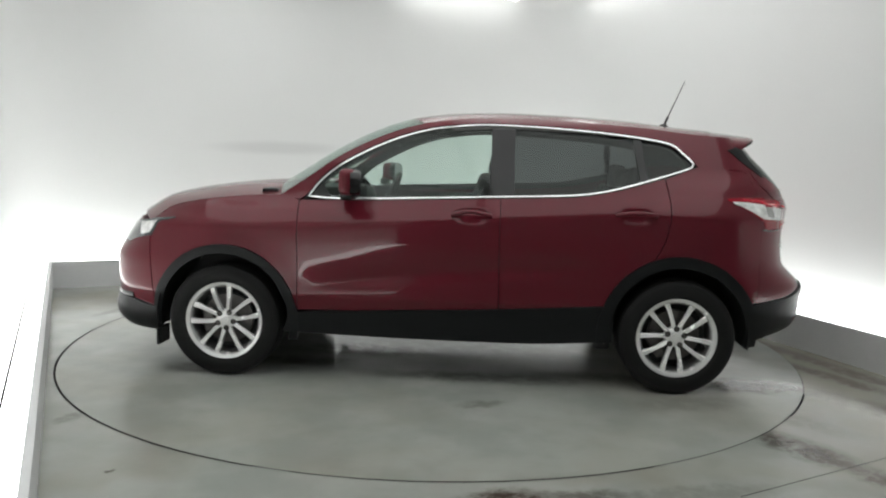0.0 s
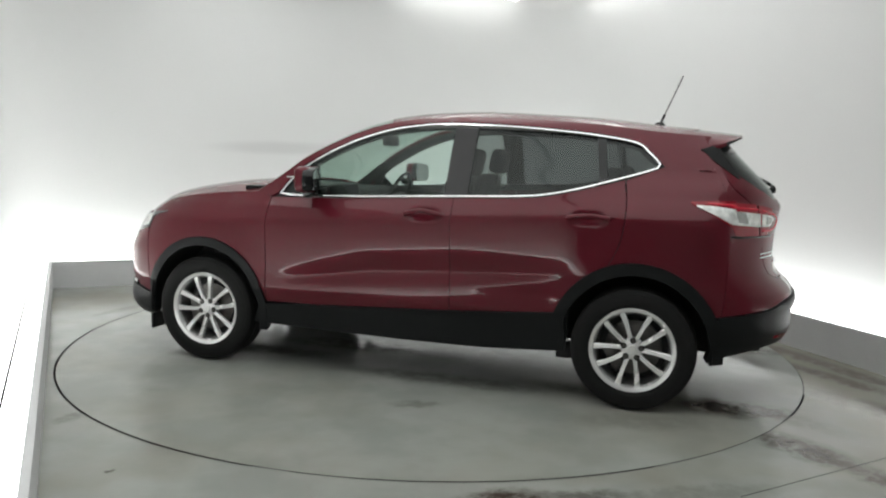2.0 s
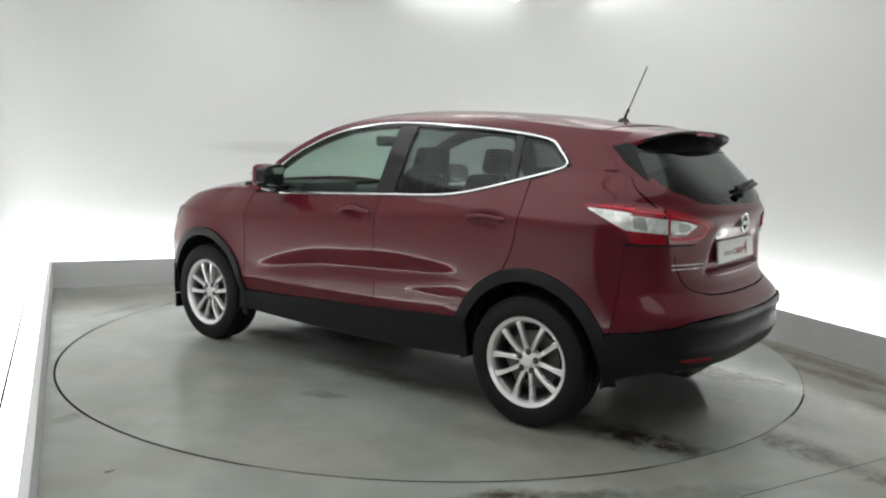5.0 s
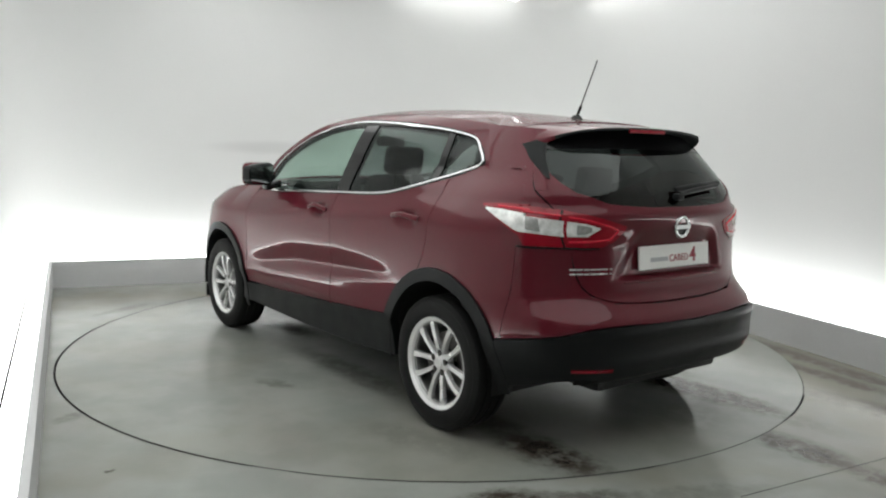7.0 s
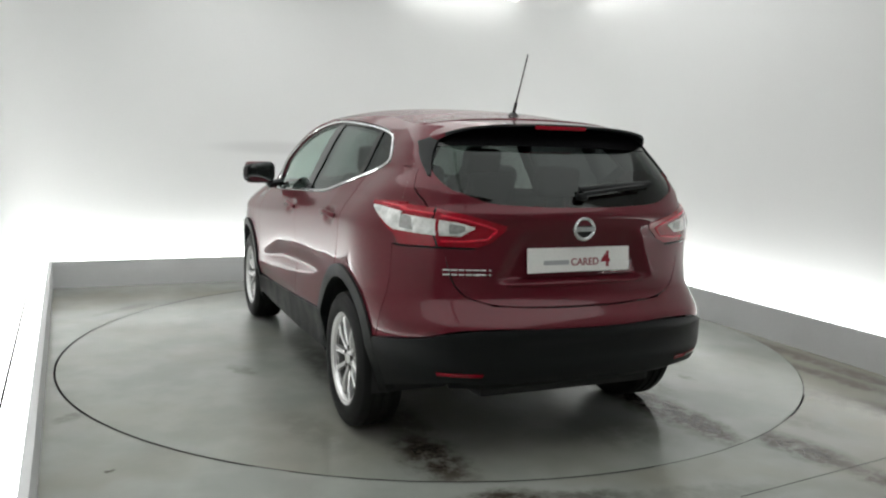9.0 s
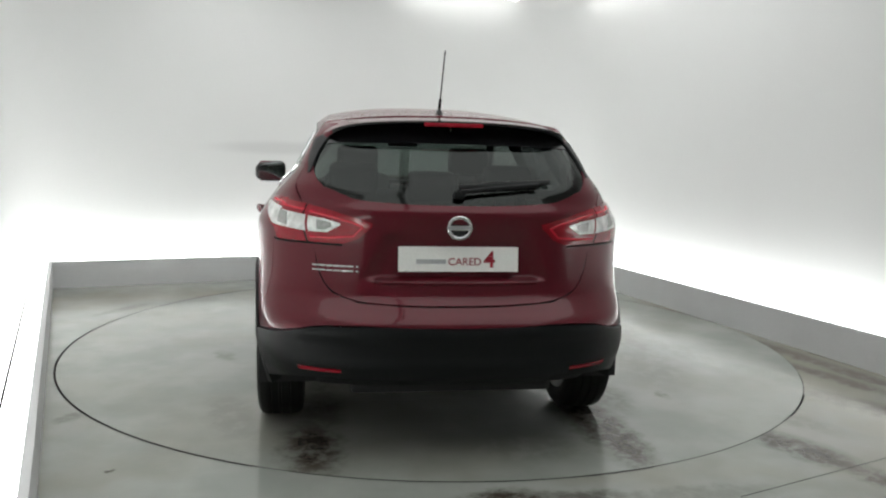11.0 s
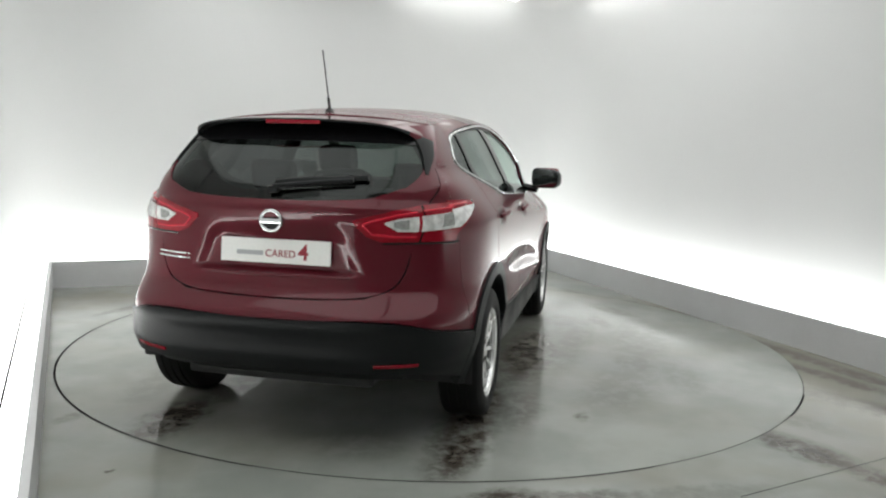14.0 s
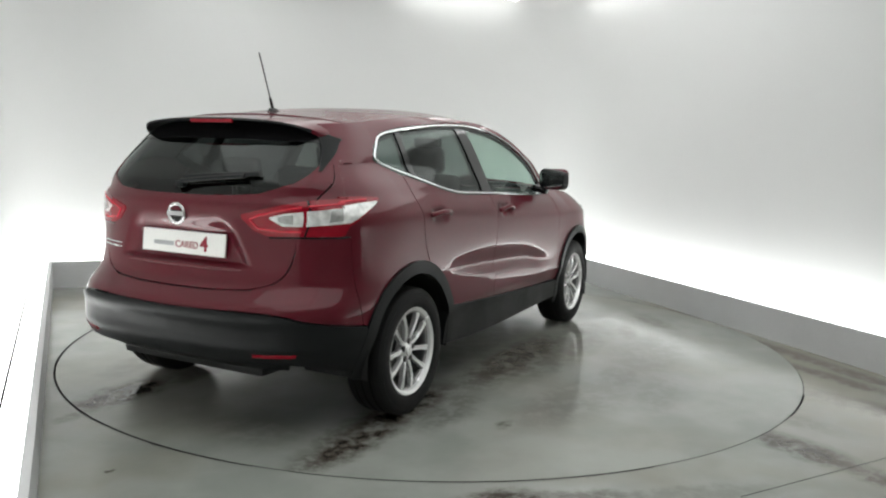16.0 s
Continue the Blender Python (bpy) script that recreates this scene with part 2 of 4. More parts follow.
# one seamless wall with rounded corners, curving into the ceiling
CURVE_R = 0.20
bm = bmesh.new()
wall_rows = []
for k in range(16):
    if k < 6:
        d, z = COVE_W, -0.05 + (CEIL_H - CURVE_R + 0.05) * k / 6
    else:
        a = (k - 6) / 9 * math.pi / 2
        d, z = COVE_W - CURVE_R * (1 - math.cos(a)), CEIL_H - CURVE_R + CURVE_R * math.sin(a)
    wall_rows.append([Vector((p.x, p.y, z)) for p in rounded(room_outline(d), 0.75)])
for d, z in ((COVE_W - CURVE_R, CEIL_H + 0.1), (COVE_W + 0.15, CEIL_H + 0.1), (COVE_W + 0.15, -0.05)):
    wall_rows.append([Vector((p.x, p.y, z)) for p in rounded(room_outline(d), 0.75)])
for j in range(len(wall_rows) - 1):
    for i in range(len(wall_rows[0]) - 1):
        if j == 0 and i == 0:
            wv = [[bm.verts.new(p) for p in row] for row in wall_rows]
        bm.faces.new((wv[j][i], wv[j][i + 1], wv[j + 1][i + 1], wv[j + 1][i]))
bmesh.ops.recalc_face_normals(bm, faces=bm.faces)
wall = tagged(mesh_object("wall_studio", bm, WALL, smooth=True), "seamless white painted studio wall with rounded corners", kind="structure")
wall.data.set_sharp_from_angle(angle=radians(40))
out = room_outline(COVE_W + 0.15)
# unseen end walls added behind the camera; their grey sets the light on the car
bm = prism(bmesh.new(), [(-2.2, -7.6), (-2.2, -7.4), (6.2, -7.4), (6.2, -7.6)], -0.05, CEIL_H)
tagged(mesh_object("wall_behind_camera", bm, NEAR_WALL), "plain grey wall added out of view behind the camera", kind="structure")
for nm, p, q in (("wall_near_left", out[0], Vector((-2.2, -7.4))), ("wall_near_right", Vector((6.2, -7.4)), out[3])):
    a, b = offset_line(p, q, 0.15)
    tagged(mesh_object(nm, prism(bmesh.new(), [p, q, b, a], -0.05, CEIL_H), NEAR_WALL), "plain grey wall added out of view beside the camera", kind="structure")
bm = box(bmesh.new(), -6, 7, -8, 6, CEIL_H, CEIL_H + 0.1)
tagged(mesh_object("ceiling", bm, CEILING), "white painted ceiling", kind="structure")


def ring_sheet(r0, square, z):
    bm = bmesh.new()
    n = 240
    rows = []
    for k in range(4):
        row = []
        for i in range(n):
            a = 2 * math.pi * i / n
            c, s = math.cos(a), math.sin(a)
            ro = square / max(abs(c), abs(s))
            r = r0 + (ro - r0) * (k / 3) ** 2
            row.append(bm.verts.new((r * c, r * s, z)))
        rows.append(row)
    for k in range(3):
        for i in range(n):
            j = (i + 1) % n
            bm.faces.new((rows[k][i], rows[k + 1][i], rows[k + 1][j], rows[k][j]))
    low = [bm.verts.new((v.co.x, v.co.y, z - 0.04)) for v in rows[0]]
    for i in range(n):
        j = (i + 1) % n
        bm.faces.new((rows[0][i], rows[0][j], low[j], low[i]))
    return bm


tagged(mesh_object("floor", ring_sheet(TABLE_R + 0.0008, 9.0, 0.0), FLOOR), "grey painted concrete floor with brown stains", kind="structure")
tagged(mesh_object("floor_pit", box(bmesh.new(), -3, 3, -3, 3, -0.09, -0.04), DARK), "dark pit under the turntable", kind="structure")
bm = bmesh.new()
bmesh.ops.create_cone(bm, cap_ends=True, segments=240, radius1=TABLE_R - 0.0015, radius2=TABLE_R - 0.0015, depth=0.035)
bmesh.ops.translate(bm, verts=bm.verts, vec=(0, 0, -0.0175))
turntable = tagged(mesh_object("turntable", bm, TABLE), "round grey painted turntable flush with the floor", "turntable")

bm = bmesh.new()
rows = []
for r, z in ((TABLE_R - 0.0038, 0.0005), (TABLE_R - 0.0012, 0.0005), (TABLE_R - 0.0012, -0.03)):
    rows.append([Vector((r * math.cos(k * math.pi / 120), r * math.sin(k * math.pi / 120), z)) for k in range(241)])
for j in range(2):
    ev = [[bm.verts.new(p) for p in row[:-1]] for row in rows] if j == 0 else ev
    for i in range(240):
        k = (i + 1) % 240
        bm.faces.new((ev[j][i], ev[j][k], ev[j + 1][k], ev[j + 1][i]))
bmesh.ops.recalc_face_normals(bm, faces=bm.faces)
part("edge_trim", bm, DARK, turntable, "thin dark edge of the turntable")

# dark sealing strips in the floor along stretches of the joint
for a0, a1, wd in ((104, 158, 0.016), (158.3, 252, 0.008), (256, 294, 0.006), (322, 333, 0.006), (18, 72, 0.005)):
    n = int(a1 - a0)
    pts = []
    for r in (TABLE_R + 0.0012, TABLE_R + 0.0012 + wd):
        pts.append([Vector((r * math.cos(radians(a0 + (a1 - a0) * k / n)), r * math.sin(radians(a0 + (a1 - a0) * k / n)), 0.0012)) for k in range(n + 1)])
    bm = bmesh.new()
    add_pts = [[bm.verts.new(p) for p in row] for row in pts]
    for k in range(n):
        bm.faces.new((add_pts[0][k], add_pts[1][k], add_pts[1][k + 1], add_pts[0][k + 1]))
    bmesh.ops.solidify(bm, geom=bm.faces[:], thickness=0.002)
    tagged(mesh_object("floor_seal", bm, DARK), "dark sealing strip round the turntable", kind="structure")
# expansion joint in the concrete
for p, q in ((Vector((1.28, -2.55)), Vector((2.20, -2.06))),):
    a, b = offset_line(p, q, 0.003)
    tagged(mesh_object("floor_joint", prism(bmesh.new(), [p, q, b, a], -0.004, 0.0012), DARK), "dark joint in the concrete floor", kind="structure")

# wall-top strip lights
for a, b in ((Vector((-0.34, 3.17)), Vector((0.86, 3.67))), (Vector((1.57, 3.40)), Vector((2.06, 2.14)))):
    u = (b - a).normalized()
    n = Vector((u.y, -u.x))
    strip = tagged(mesh_object("wall_light", prism(bmesh.new(), [a - u * 0.02, b + u * 0.02, b + u * 0.02 + n * 0.10, a - u * 0.02 + n * 0.10], 3.095, CEIL_H + 0.004), CEILING), "slim white strip light at the top of the wall", "strip light", "strip lights")
    part("diffuser", prism(bmesh.new(), [a + n * 0.008, b + n * 0.008, b + n * 0.092, a + n * 0.092], 3.065, 3.097), WASHER, strip, "glowing white diffuser")

# glowing panels added out of view as fill; front pair reaches forward to light the tail
for x0, x1, y0, y1 in ((-2.5, -0.05, -4.5, -0.65), (0.05, 2.5, -4.5, -0.65), (-2.5, -0.05, -0.55, 2.2), (0.05, 2.5, -0.55, 2.2)):
    tagged(mesh_object("fill_panel", box(bmesh.new(), x0, x1, y0, y1, CEIL_H - 0.05, CEIL_H - 0.004), PANEL), "large white glowing panel added under the ceiling, out of view, as fill light", "ceiling light", "ceiling lights")

# ---- car body surface ----
# car frame: origin on the ground midway between the axles, x forward, y left
XS, XF = -1.35, 1.20


def table(pairs, soft):
    zs = np.arange(0.0, 1.8, 0.002)
    v = np.interp(zs, [p[0] for p in pairs], [p[1] for p in pairs])
    k = np.exp(-0.5 * (np.arange(-60, 61) * 0.002 / soft) ** 2)
    v = np.convolve(np.pad(v, 60, mode="edge"), k / k.sum(), mode="valid")
    return zs, v


SIDE = table([(0.15, 0.80), (0.27, 0.855), (0.42, 0.872), (0.50, 0.892), (0.60, 0.889), (0.72, 0.892), (0.85, 0.8945), (0.955, 0.8945), (0.985, 0.887), (1.04, 0.858), (1.09, 0.826),
              (1.14, 0.805), (1.20, 0.780), (1.26, 0.754), (1.34, 0.715), (1.42, 0.672), (1.48, 0.634), (1.52, 0.602), (1.55, 0.565), (1.58, 0.49)], 0.011)
REAR = table([(0.15, -1.92), (0.30, -2.02), (0.36, -2.085), (0.40, -2.132), (0.43, -2.140), (0.455, -2.154), (0.50, -2.148), (0.56, -2.156), (0.595, -2.174), (0.625, -2.166), (0.655, -2.152), (0.675, -2.125), (0.715, -2.085), (0.74, -2.060), (0.80, -2.052), (0.97, -2.055),
              (1.05, -2.062), (1.085, -2.072), (1.11, -2.078), (1.14, -2.050), (1.20, -2.015), (1.30, -1.915), (1.37, -1.845), (1.44, -1.775), (1.50, -1.715), (1.56, -1.64)], 0.014)
NOSE = table([(0.15, 2.04), (0.23, 2.14), (0.29, 2.215), (0.36, 2.22), (0.42, 2.195), (0.55, 2.21), (0.68, 2.20), (0.80, 2.12), (0.90, 2.04), (1.0, 1.93), (1.08, 1.75)], 0.015)


def ramp(a, b, v):
    k = np.clip((v - a) / (b - a), 0, 1)
    return k * k * (3 - 2 * k)


def half_width(x, z):
    x, z = np.asarray(x, float), np.asarray(z, float)
    shift = np.clip(-0.07 * x, -0.06, 0.07) * ramp(0.70, 0.95, z) * (1 - ramp(1.16, 1.3, z))
    w = np.interp(z - shift, *SIDE)
    h = ramp(-0.98, -0.25, x) * (1 - ramp(0.20, 0.86, x))
    zc = 0.668 - 0.06 * x - 0.09 * np.clip(x - 0.2, 0, 1)
    w = w - 0.020 * h ** 0.8 * np.exp(-((z - zc) / (np.where(z > zc, 0.075, 0.048) * (0.6 + 0.4 * h))) ** 2)
    up = ramp(1.02, 1.30, z)
    w = w - 0.042 * up * ramp(-0.7, -1.45, x) - 0.03 * ramp(1.0, 1.1, z) * ramp(0.3, 0.9, x)
    w = w - 0.075 * ramp(0.88, 1.08, z) * ramp(0.85, 1.4, x)
    return w


def flare(x, z):
    """Swelling of the flank round the wheel arches."""
    f = 0.0
    for cx, swell in ((1.323, 0.009), (-1.323, 0.003)):
        f += swell * math.exp(-((math.hypot(x - cx, z - 0.335) - 0.43) / 0.085) ** 2)
    return f


Q = np.linspace(0, 1, 90)
ANG = (3 * Q ** 2 - 2 * Q ** 3) * math.pi / 2
SINA, COSA = np.sin(ANG), np.clip(np.cos(ANG), 0, 1)


def corner(z, rear):
    """Plan line of the corner at height z: x, y and length from its start."""
    xs = XS if rear else XF
    w = float(half_width(xs, z))
    end = float(np.interp(z, *(REAR if rear else NOSE)))
    n = (3.4 - 0.65 * float(ramp(0.42, 0.95, z)) + 1.4 * float(ramp(1.1, 1.32, z))) if rear else 2.9
    x = xs + (end - xs) * SINA ** (2 / n)
    y = w * COSA ** (2 / n)
    return x, y, np.concatenate([[0], np.cumsum(np.hypot(np.diff(x), np.diff(y)))])


def S(x, z):
    """A point of the flank, by x and z."""
    if XS <= x <= XF:
        return (x, z)
    rear = x < XS
    cx, cy, arc = corner(z, rear)
    a = float(np.interp(-x, -cx, arc) if rear else np.interp(x, cx, arc))
    return (XS - a, z) if rear else (XF + a, z)


def B(y, z, rear=True):
    """A point of the tail (or nose), by y and z."""
    cx, cy, arc = corner(z, rear)
    a = float(np.interp(-y, -cy, arc))
    return (XS - a, z) if rear else (XF + a, z)


def dent(u, z):
    """Hollows in the doors behind the grips."""
    return 0.016 * sum(math.exp(-((u - a) / 0.078) ** 4 - ((z - b) / 0.036) ** 4) for a, b in ((-0.126, 1.000), (-1.058, 1.029)))


def hollow(y, z):
    """The plate recess in the tailgate."""
    side = 0.300 + 0.45 * (1.0 - z)
    return 0.034 * float((1 - ramp(side - 0.05, side + 0.05, y)) * ramp(0.802, 0.830, z) * (1 - ramp(0.945, 1.06, z)))


def surface(u, z):
    if XS <= u <= XF:
        return Vector((u, float(half_width(u, z)) + flare(u, z) - dent(u, z), z))
    rear = u < XS
    cx, cy, arc = corner(z, rear)
    a = XS - u if rear else u - XF
    x, y = float(np.interp(a, arc, cx)), float(np.interp(a, arc, cy))
    if rear and y < 0.48:
        x += hollow(y, z)
    return Vector((x, y + flare(x, z) * ramp(0.5, 0.8, y), z))


def out_from(u, z):
    """Outward normal of the body surface."""
    e = 0.006
    a = surface(u + e, z) - surface(u - e, z)
    b = surface(u, z + e) - surface(u, z - e)
    n = b.cross(a)
    if n.length < 1e-9:
        return Vector((-1 if u < 0 else 1, 0, 0))
    c = surface(u, z) - Vector((0, 0, z))
    if c.y < 0.02:
        n.y = 0.0
    n.normalize()
    return n if n.dot(Vector((c.x * 0.4, c.y, 0.05))) >= 0 else -n


def curve(pts, n, smooth=True):
    """n points along a line through pts, even in length."""
    p = [Vector((*q, 0)) if len(q) == 2 else Vector(q) for q in pts]
    dense = []
    for i in range(len(p) - 1):
        a, b, c, d = p[max(i - 1, 0)], p[i], p[i + 1], p[min(i + 2, len(p) - 1)]
        for k in range(24):
            t = k / 24
            if smooth and len(p) > 2:
                dense.append(0.5 * ((2 * b) + (c - a) * t + (2 * a - 5 * b + 4 * c - d) * t * t + (3 * b - a - 3 * c + d) * t ** 3))
            else:
                dense.append(b.lerp(c, t))
    dense.append(p[-1])
    arc = np.concatenate([[0], np.cumsum([(dense[i + 1] - dense[i]).length for i in range(len(dense) - 1)])])
    t = np.linspace(0, arc[-1], n)
    xyz = [np.interp(t, arc, [v[k] for v in dense]) for k in range(3)]
    return [Vector((xyz[0][i], xyz[1][i], xyz[2][i])) for i in range(n)]


def coons(bottom, top, left, right):
    nu, nv = len(bottom), len(left)
    c00, c10, c01, c11 = bottom[0], bottom[-1], top[0], top[-1]
    rows = []
    for j in range(nv):
        t = j / (nv - 1)
        row = []
        for i in range(nu):
            s = i / (nu - 1)
            row.append(bottom[i] * (1 - t) + top[i] * t + left[j] * (1 - s) + right[j] * s - (c00 * (1 - s) * (1 - t) + c10 * s * (1 - t) + c01 * (1 - s) * t + c11 * s * t))
        rows.append(row)
    return rows


def add_grid(bm, rows):
    vs = [[bm.verts.new(p) for p in row] for row in rows]
    for j in range(len(rows) - 1):
        for i in range(len(rows[0]) - 1):
            bm.faces.new((vs[j][i], vs[j][i + 1], vs[j + 1][i + 1], vs[j + 1][i]))
    return vs


def skin(bm, bottom, top, left=None, right=None, nu=28, nv=24, off=0.0, thick=0.012, smooth=True, dome=0.0):
    """A panel cut from the body surface between four lines, with turned-in edges."""
    lay = bm.verts.layers.float_vector.get("sn") or bm.verts.layers.float_vector.new("sn")
    b, t = curve(bottom, nu, smooth), curve(top, nu, smooth)
    l = curve(left or [bottom[0], top[0]], nv, smooth)
    r = curve(right or [bottom[-1], top[-1]], nv, smooth)
    flat = coons(b, t, l, r)
    rows = []
    inner = []
    outward = []
    for j, row in enumerate(flat):
        line, deep = [], []
        for i, p in enumerate(row):
            q = surface(p.x, p.y)
            n = out_from(p.x, p.y)
            outward.append(n)
            s, v = i / (nu - 1), j / (nv - 1)
            lift = dome * min(1, 16 * s * (1 - s) * v * (1 - v)) ** 0.5 if dome else 0
            line.append(q + n * (off + lift))
            deep.append(q + n * (off - thick))
        rows.append(line)
        inner.append(deep)
    vs = add_grid(bm, rows)
    for k, v in enumerate(v for line in vs for v in line):
        v[lay] = outward[k]
    if thick > 0:
        rim = [(0, i) for i in range(nu)] + [(j, nu - 1) for j in range(1, nv)] + [(nv - 1, i) for i in range(nu - 2, -1, -1)] + [(j, 0) for j in range(nv - 2, 0, -1)]
        low = [bm.verts.new(inner[j][i]) for j, i in rim]
        m = len(rim)
        for k in range(m):
            a, c = rim[k], rim[(k + 1) % m]
            bm.faces.new((vs[a[0]][a[1]], low[k], low[(k + 1) % m], vs[c[0]][c[1]]))
    return bm


def finish(bm, side=1, both=False, weld=0.0012):
    """side -1 mirrors the left panel to the right; both makes one piece across the centre."""
    lay = bm.verts.layers.float_vector.get("sn")

    def mirror(vs):
        for v in vs:
            v.co.y = -v.co.y
            if lay:
                n = v[lay]
                v[lay] = Vector((n.x, -n.y, n.z))

    if both:
        for v in bm.verts:
            if abs(v.co.y) < 0.004:
                v.co.y = 0.0
                if lay and v[lay].length > 0.5:
                    v[lay] = Vector((v[lay].x, 0, v[lay].z)).normalized()
        bmesh.ops.delete(bm, geom=[f for f in bm.faces if all(abs(v.co.y) < 1e-6 for v in f.verts)], context="FACES_ONLY")
        ret = bmesh.ops.duplicate(bm, geom=bm.verts[:] + bm.edges[:] + bm.faces[:])
        mirror([g for g in ret["geom"] if isinstance(g, bmesh.types.BMVert)])
    elif side < 0:
        mirror(bm.verts)
    bmesh.ops.remove_doubles(bm, verts=bm.verts, dist=weld)
    bmesh.ops.recalc_face_normals(bm, faces=bm.faces)
    if lay:
        for f in bm.faces:
            ns = [v[lay] for v in f.verts]
            if all(n.length > 0.5 for n in ns) and f.normal.dot(ns[0]) < 0:
                f.normal_flip()
    return bm


def shade(ob, angle=35):
    ob.data.set_sharp_from_angle(angle=radians(angle))
    return ob


def panel(name, bm, material, parent, side=1, both=False, label="", angle=35):
    ob = part(name, finish(bm, side, both), material, parent, label, smooth=True)
    me = ob.data
    kept = me.attributes.get("sn")
    if not kept:
        return shade(ob, angle)
    sn = [Vector(d.vector) for d in kept.data]
    loops = []
    for p in me.polygons:
        ns = [sn[i] for i in p.vertices]
        flat = Vector(p.normal)
        whole = all(n.length > 0.5 and n.dot(flat) > 0.2 for n in ns)
        loops += ns if whole else [flat] * len(ns)
    me.attributes.remove(kept)
    me.normals_split_custom_set(loops)
    return ob


def sweep(bm, pts, half_w, half_h, normals, closed=False, sides=8):
    """A flattened bar along pts: half_w along the surface, half_h off it."""
    n = len(pts)
    rings = []
    for i in range(n):
        a = pts[(i - 1) % n] if closed or i > 0 else pts[i]
        b = pts[(i + 1) % n] if closed or i < n - 1 else pts[i]
        t = (b - a).normalized()
        nn = (normals[i] - t * normals[i].dot(t)).normalized()
        w = t.cross(nn)
        rings.append([bm.verts.new(pts[i] + w * (half_w * math.cos(k * 2 * math.pi / sides)) + nn * (half_h * math.sin(k * 2 * math.pi / sides))) for k in range(sides)])
    for i in range(n if closed else n - 1):
        j = (i + 1) % n
        for k in range(sides):
            l = (k + 1) % sides
            bm.faces.new((rings[i][k], rings[i][l], rings[j][l], rings[j][k]))
    if not closed:
        bm.faces.new(rings[0][::-1])
        bm.faces.new(rings[-1])
    return bm


def strip_on_body(pts, half_w, half_h, n=60, off=0.0, closed=False, smooth=True):
    line = curve(pts, n, smooth)
    if closed:
        line = line[:-1]
    return sweep(bmesh.new(), [surface(p.x, p.y) + out_from(p.x, p.y) * off for p in line], half_w, half_h, [out_from(p.x, p.y) for p in line], closed)


def soft_box(bm, size, at=(0, 0, 0), bevel=0.01, turn=None, segments=2, taper=None):
    geom = bmesh.ops.create_cube(bm, size=1)
    vs = geom["verts"]
    for v in vs:
        v.co = Vector((v.co.x * size[0], v.co.y * size[1], v.co.z * size[2]))
        if taper and v.co.z > 0:
            v.co.x *= taper[0]
            v.co.y *= taper[1]
    es = list({e for v in vs for e in v.link_edges})
    got = bmesh.ops.bevel(bm, geom=es, offset=bevel, segments=segments, affect="EDGES", profile=0.6)
    mine = list({v for f in got["faces"] for v in f.verts} | {v for v in vs if v.is_valid})
    m = Matrix.Translation(at) @ (turn or Matrix.Identity(4))
    bmesh.ops.transform(bm, matrix=m, verts=mine)
    return bm


def mirror_plate(bm, w, h, r, x0, x1, cy, cz):
    """An upright plate with round corners, lower towards its outer end."""
    pts = []
    for sy, sz, a0 in ((1, 1, 0), (-1, 1, 90), (-1, -1, 180), (1, -1, 270)):
        for k in range(7):
            a = radians(a0 + 15 * k)
            y = sy * (w / 2 - r) + r * math.cos(a)
            z = sz * (h / 2 - r) + r * math.sin(a)
            pts.append((y, z * (1.0 - 0.16 * (y / w + 0.5)) - 0.012 * (y / w)))
    rings = []
    for x, k in ((x0, 0.965), (x0 + 0.15 * (x1 - x0), 1.0), (x1, 0.98)):
        rings.append([bm.verts.new((x + 0.10 * (y + 0.0), cy + y * k, cz + z * k)) for y, z in pts])
    n = len(pts)
    for i in range(2):
        for k in range(n):
            l = (k + 1) % n
            bm.faces.new((rings[i][k], rings[i][l], rings[i + 1][l], rings[i + 1][k]))
    bm.faces.new(rings[0][::-1])
    bm.faces.new(rings[2])
    bmesh.ops.recalc_face_normals(bm, faces=bm.faces)
    return bm


def lathe(bm, profile, n=64, closed=False):
    """profile: (radius, y); turned about the y axis."""
    rings = []
    for r, y in profile:
        rings.append([bm.verts.new((r * math.cos(2 * math.pi * k / n), y, r * math.sin(2 * math.pi * k / n))) for k in range(n)])
    m = len(profile)
    for i in range(m if closed else m - 1):
        j = (i + 1) % m
        for k in range(n):
            l = (k + 1) % n
            bm.faces.new((rings[i][k], rings[i][l], rings[j][l], rings[j][k]))
    bmesh.ops.recalc_face_normals(bm, faces=bm.faces)
    return bm


def pane_material(name, tint, rough=0.02):
    m = bpy.data.materials.new(name)
    m.use_nodes = True
    nt = m.node_tree
    nt.nodes.clear()
    o = nt.nodes.new("ShaderNodeOutputMaterial")
    mix = nt.nodes.new("ShaderNodeMixShader")
    tr = nt.nodes.new("ShaderNodeBsdfTransparent")
    tr.inputs[0].default_value = (*tint, 1)
    gl = nt.nodes.new("ShaderNodeBsdfGlossy")
    gl.inputs["Roughness"].default_value = rough
    gl.inputs[0].default_value = (0.9, 0.95, 0.93, 1)
    lw = nt.nodes.new("ShaderNodeLayerWeight")
    lw.inputs[0].default_value = 0.5
    pw = nt.nodes.new("ShaderNodeMath")
    pw.operation, pw.inputs[1].default_value = "POWER", 5.0
    nt.links.new(lw.outputs["Facing"], pw.inputs[0])
    fr = nt.nodes.new("ShaderNodeMath")
    fr.operation, fr.inputs[1].default_value, fr.inputs[2].default_value = "MULTIPLY_ADD", 0.85, 0.036
    nt.links.new(pw.outputs[0], fr.inputs[0])
    nt.links.new(fr.outputs[0], mix.inputs[0])
    nt.links.new(tr.outputs[0], mix.inputs[1])
    nt.links.new(gl.outputs[0], mix.inputs[2])
    nt.links.new(mix.outputs[0], o.inputs[0])
    return m


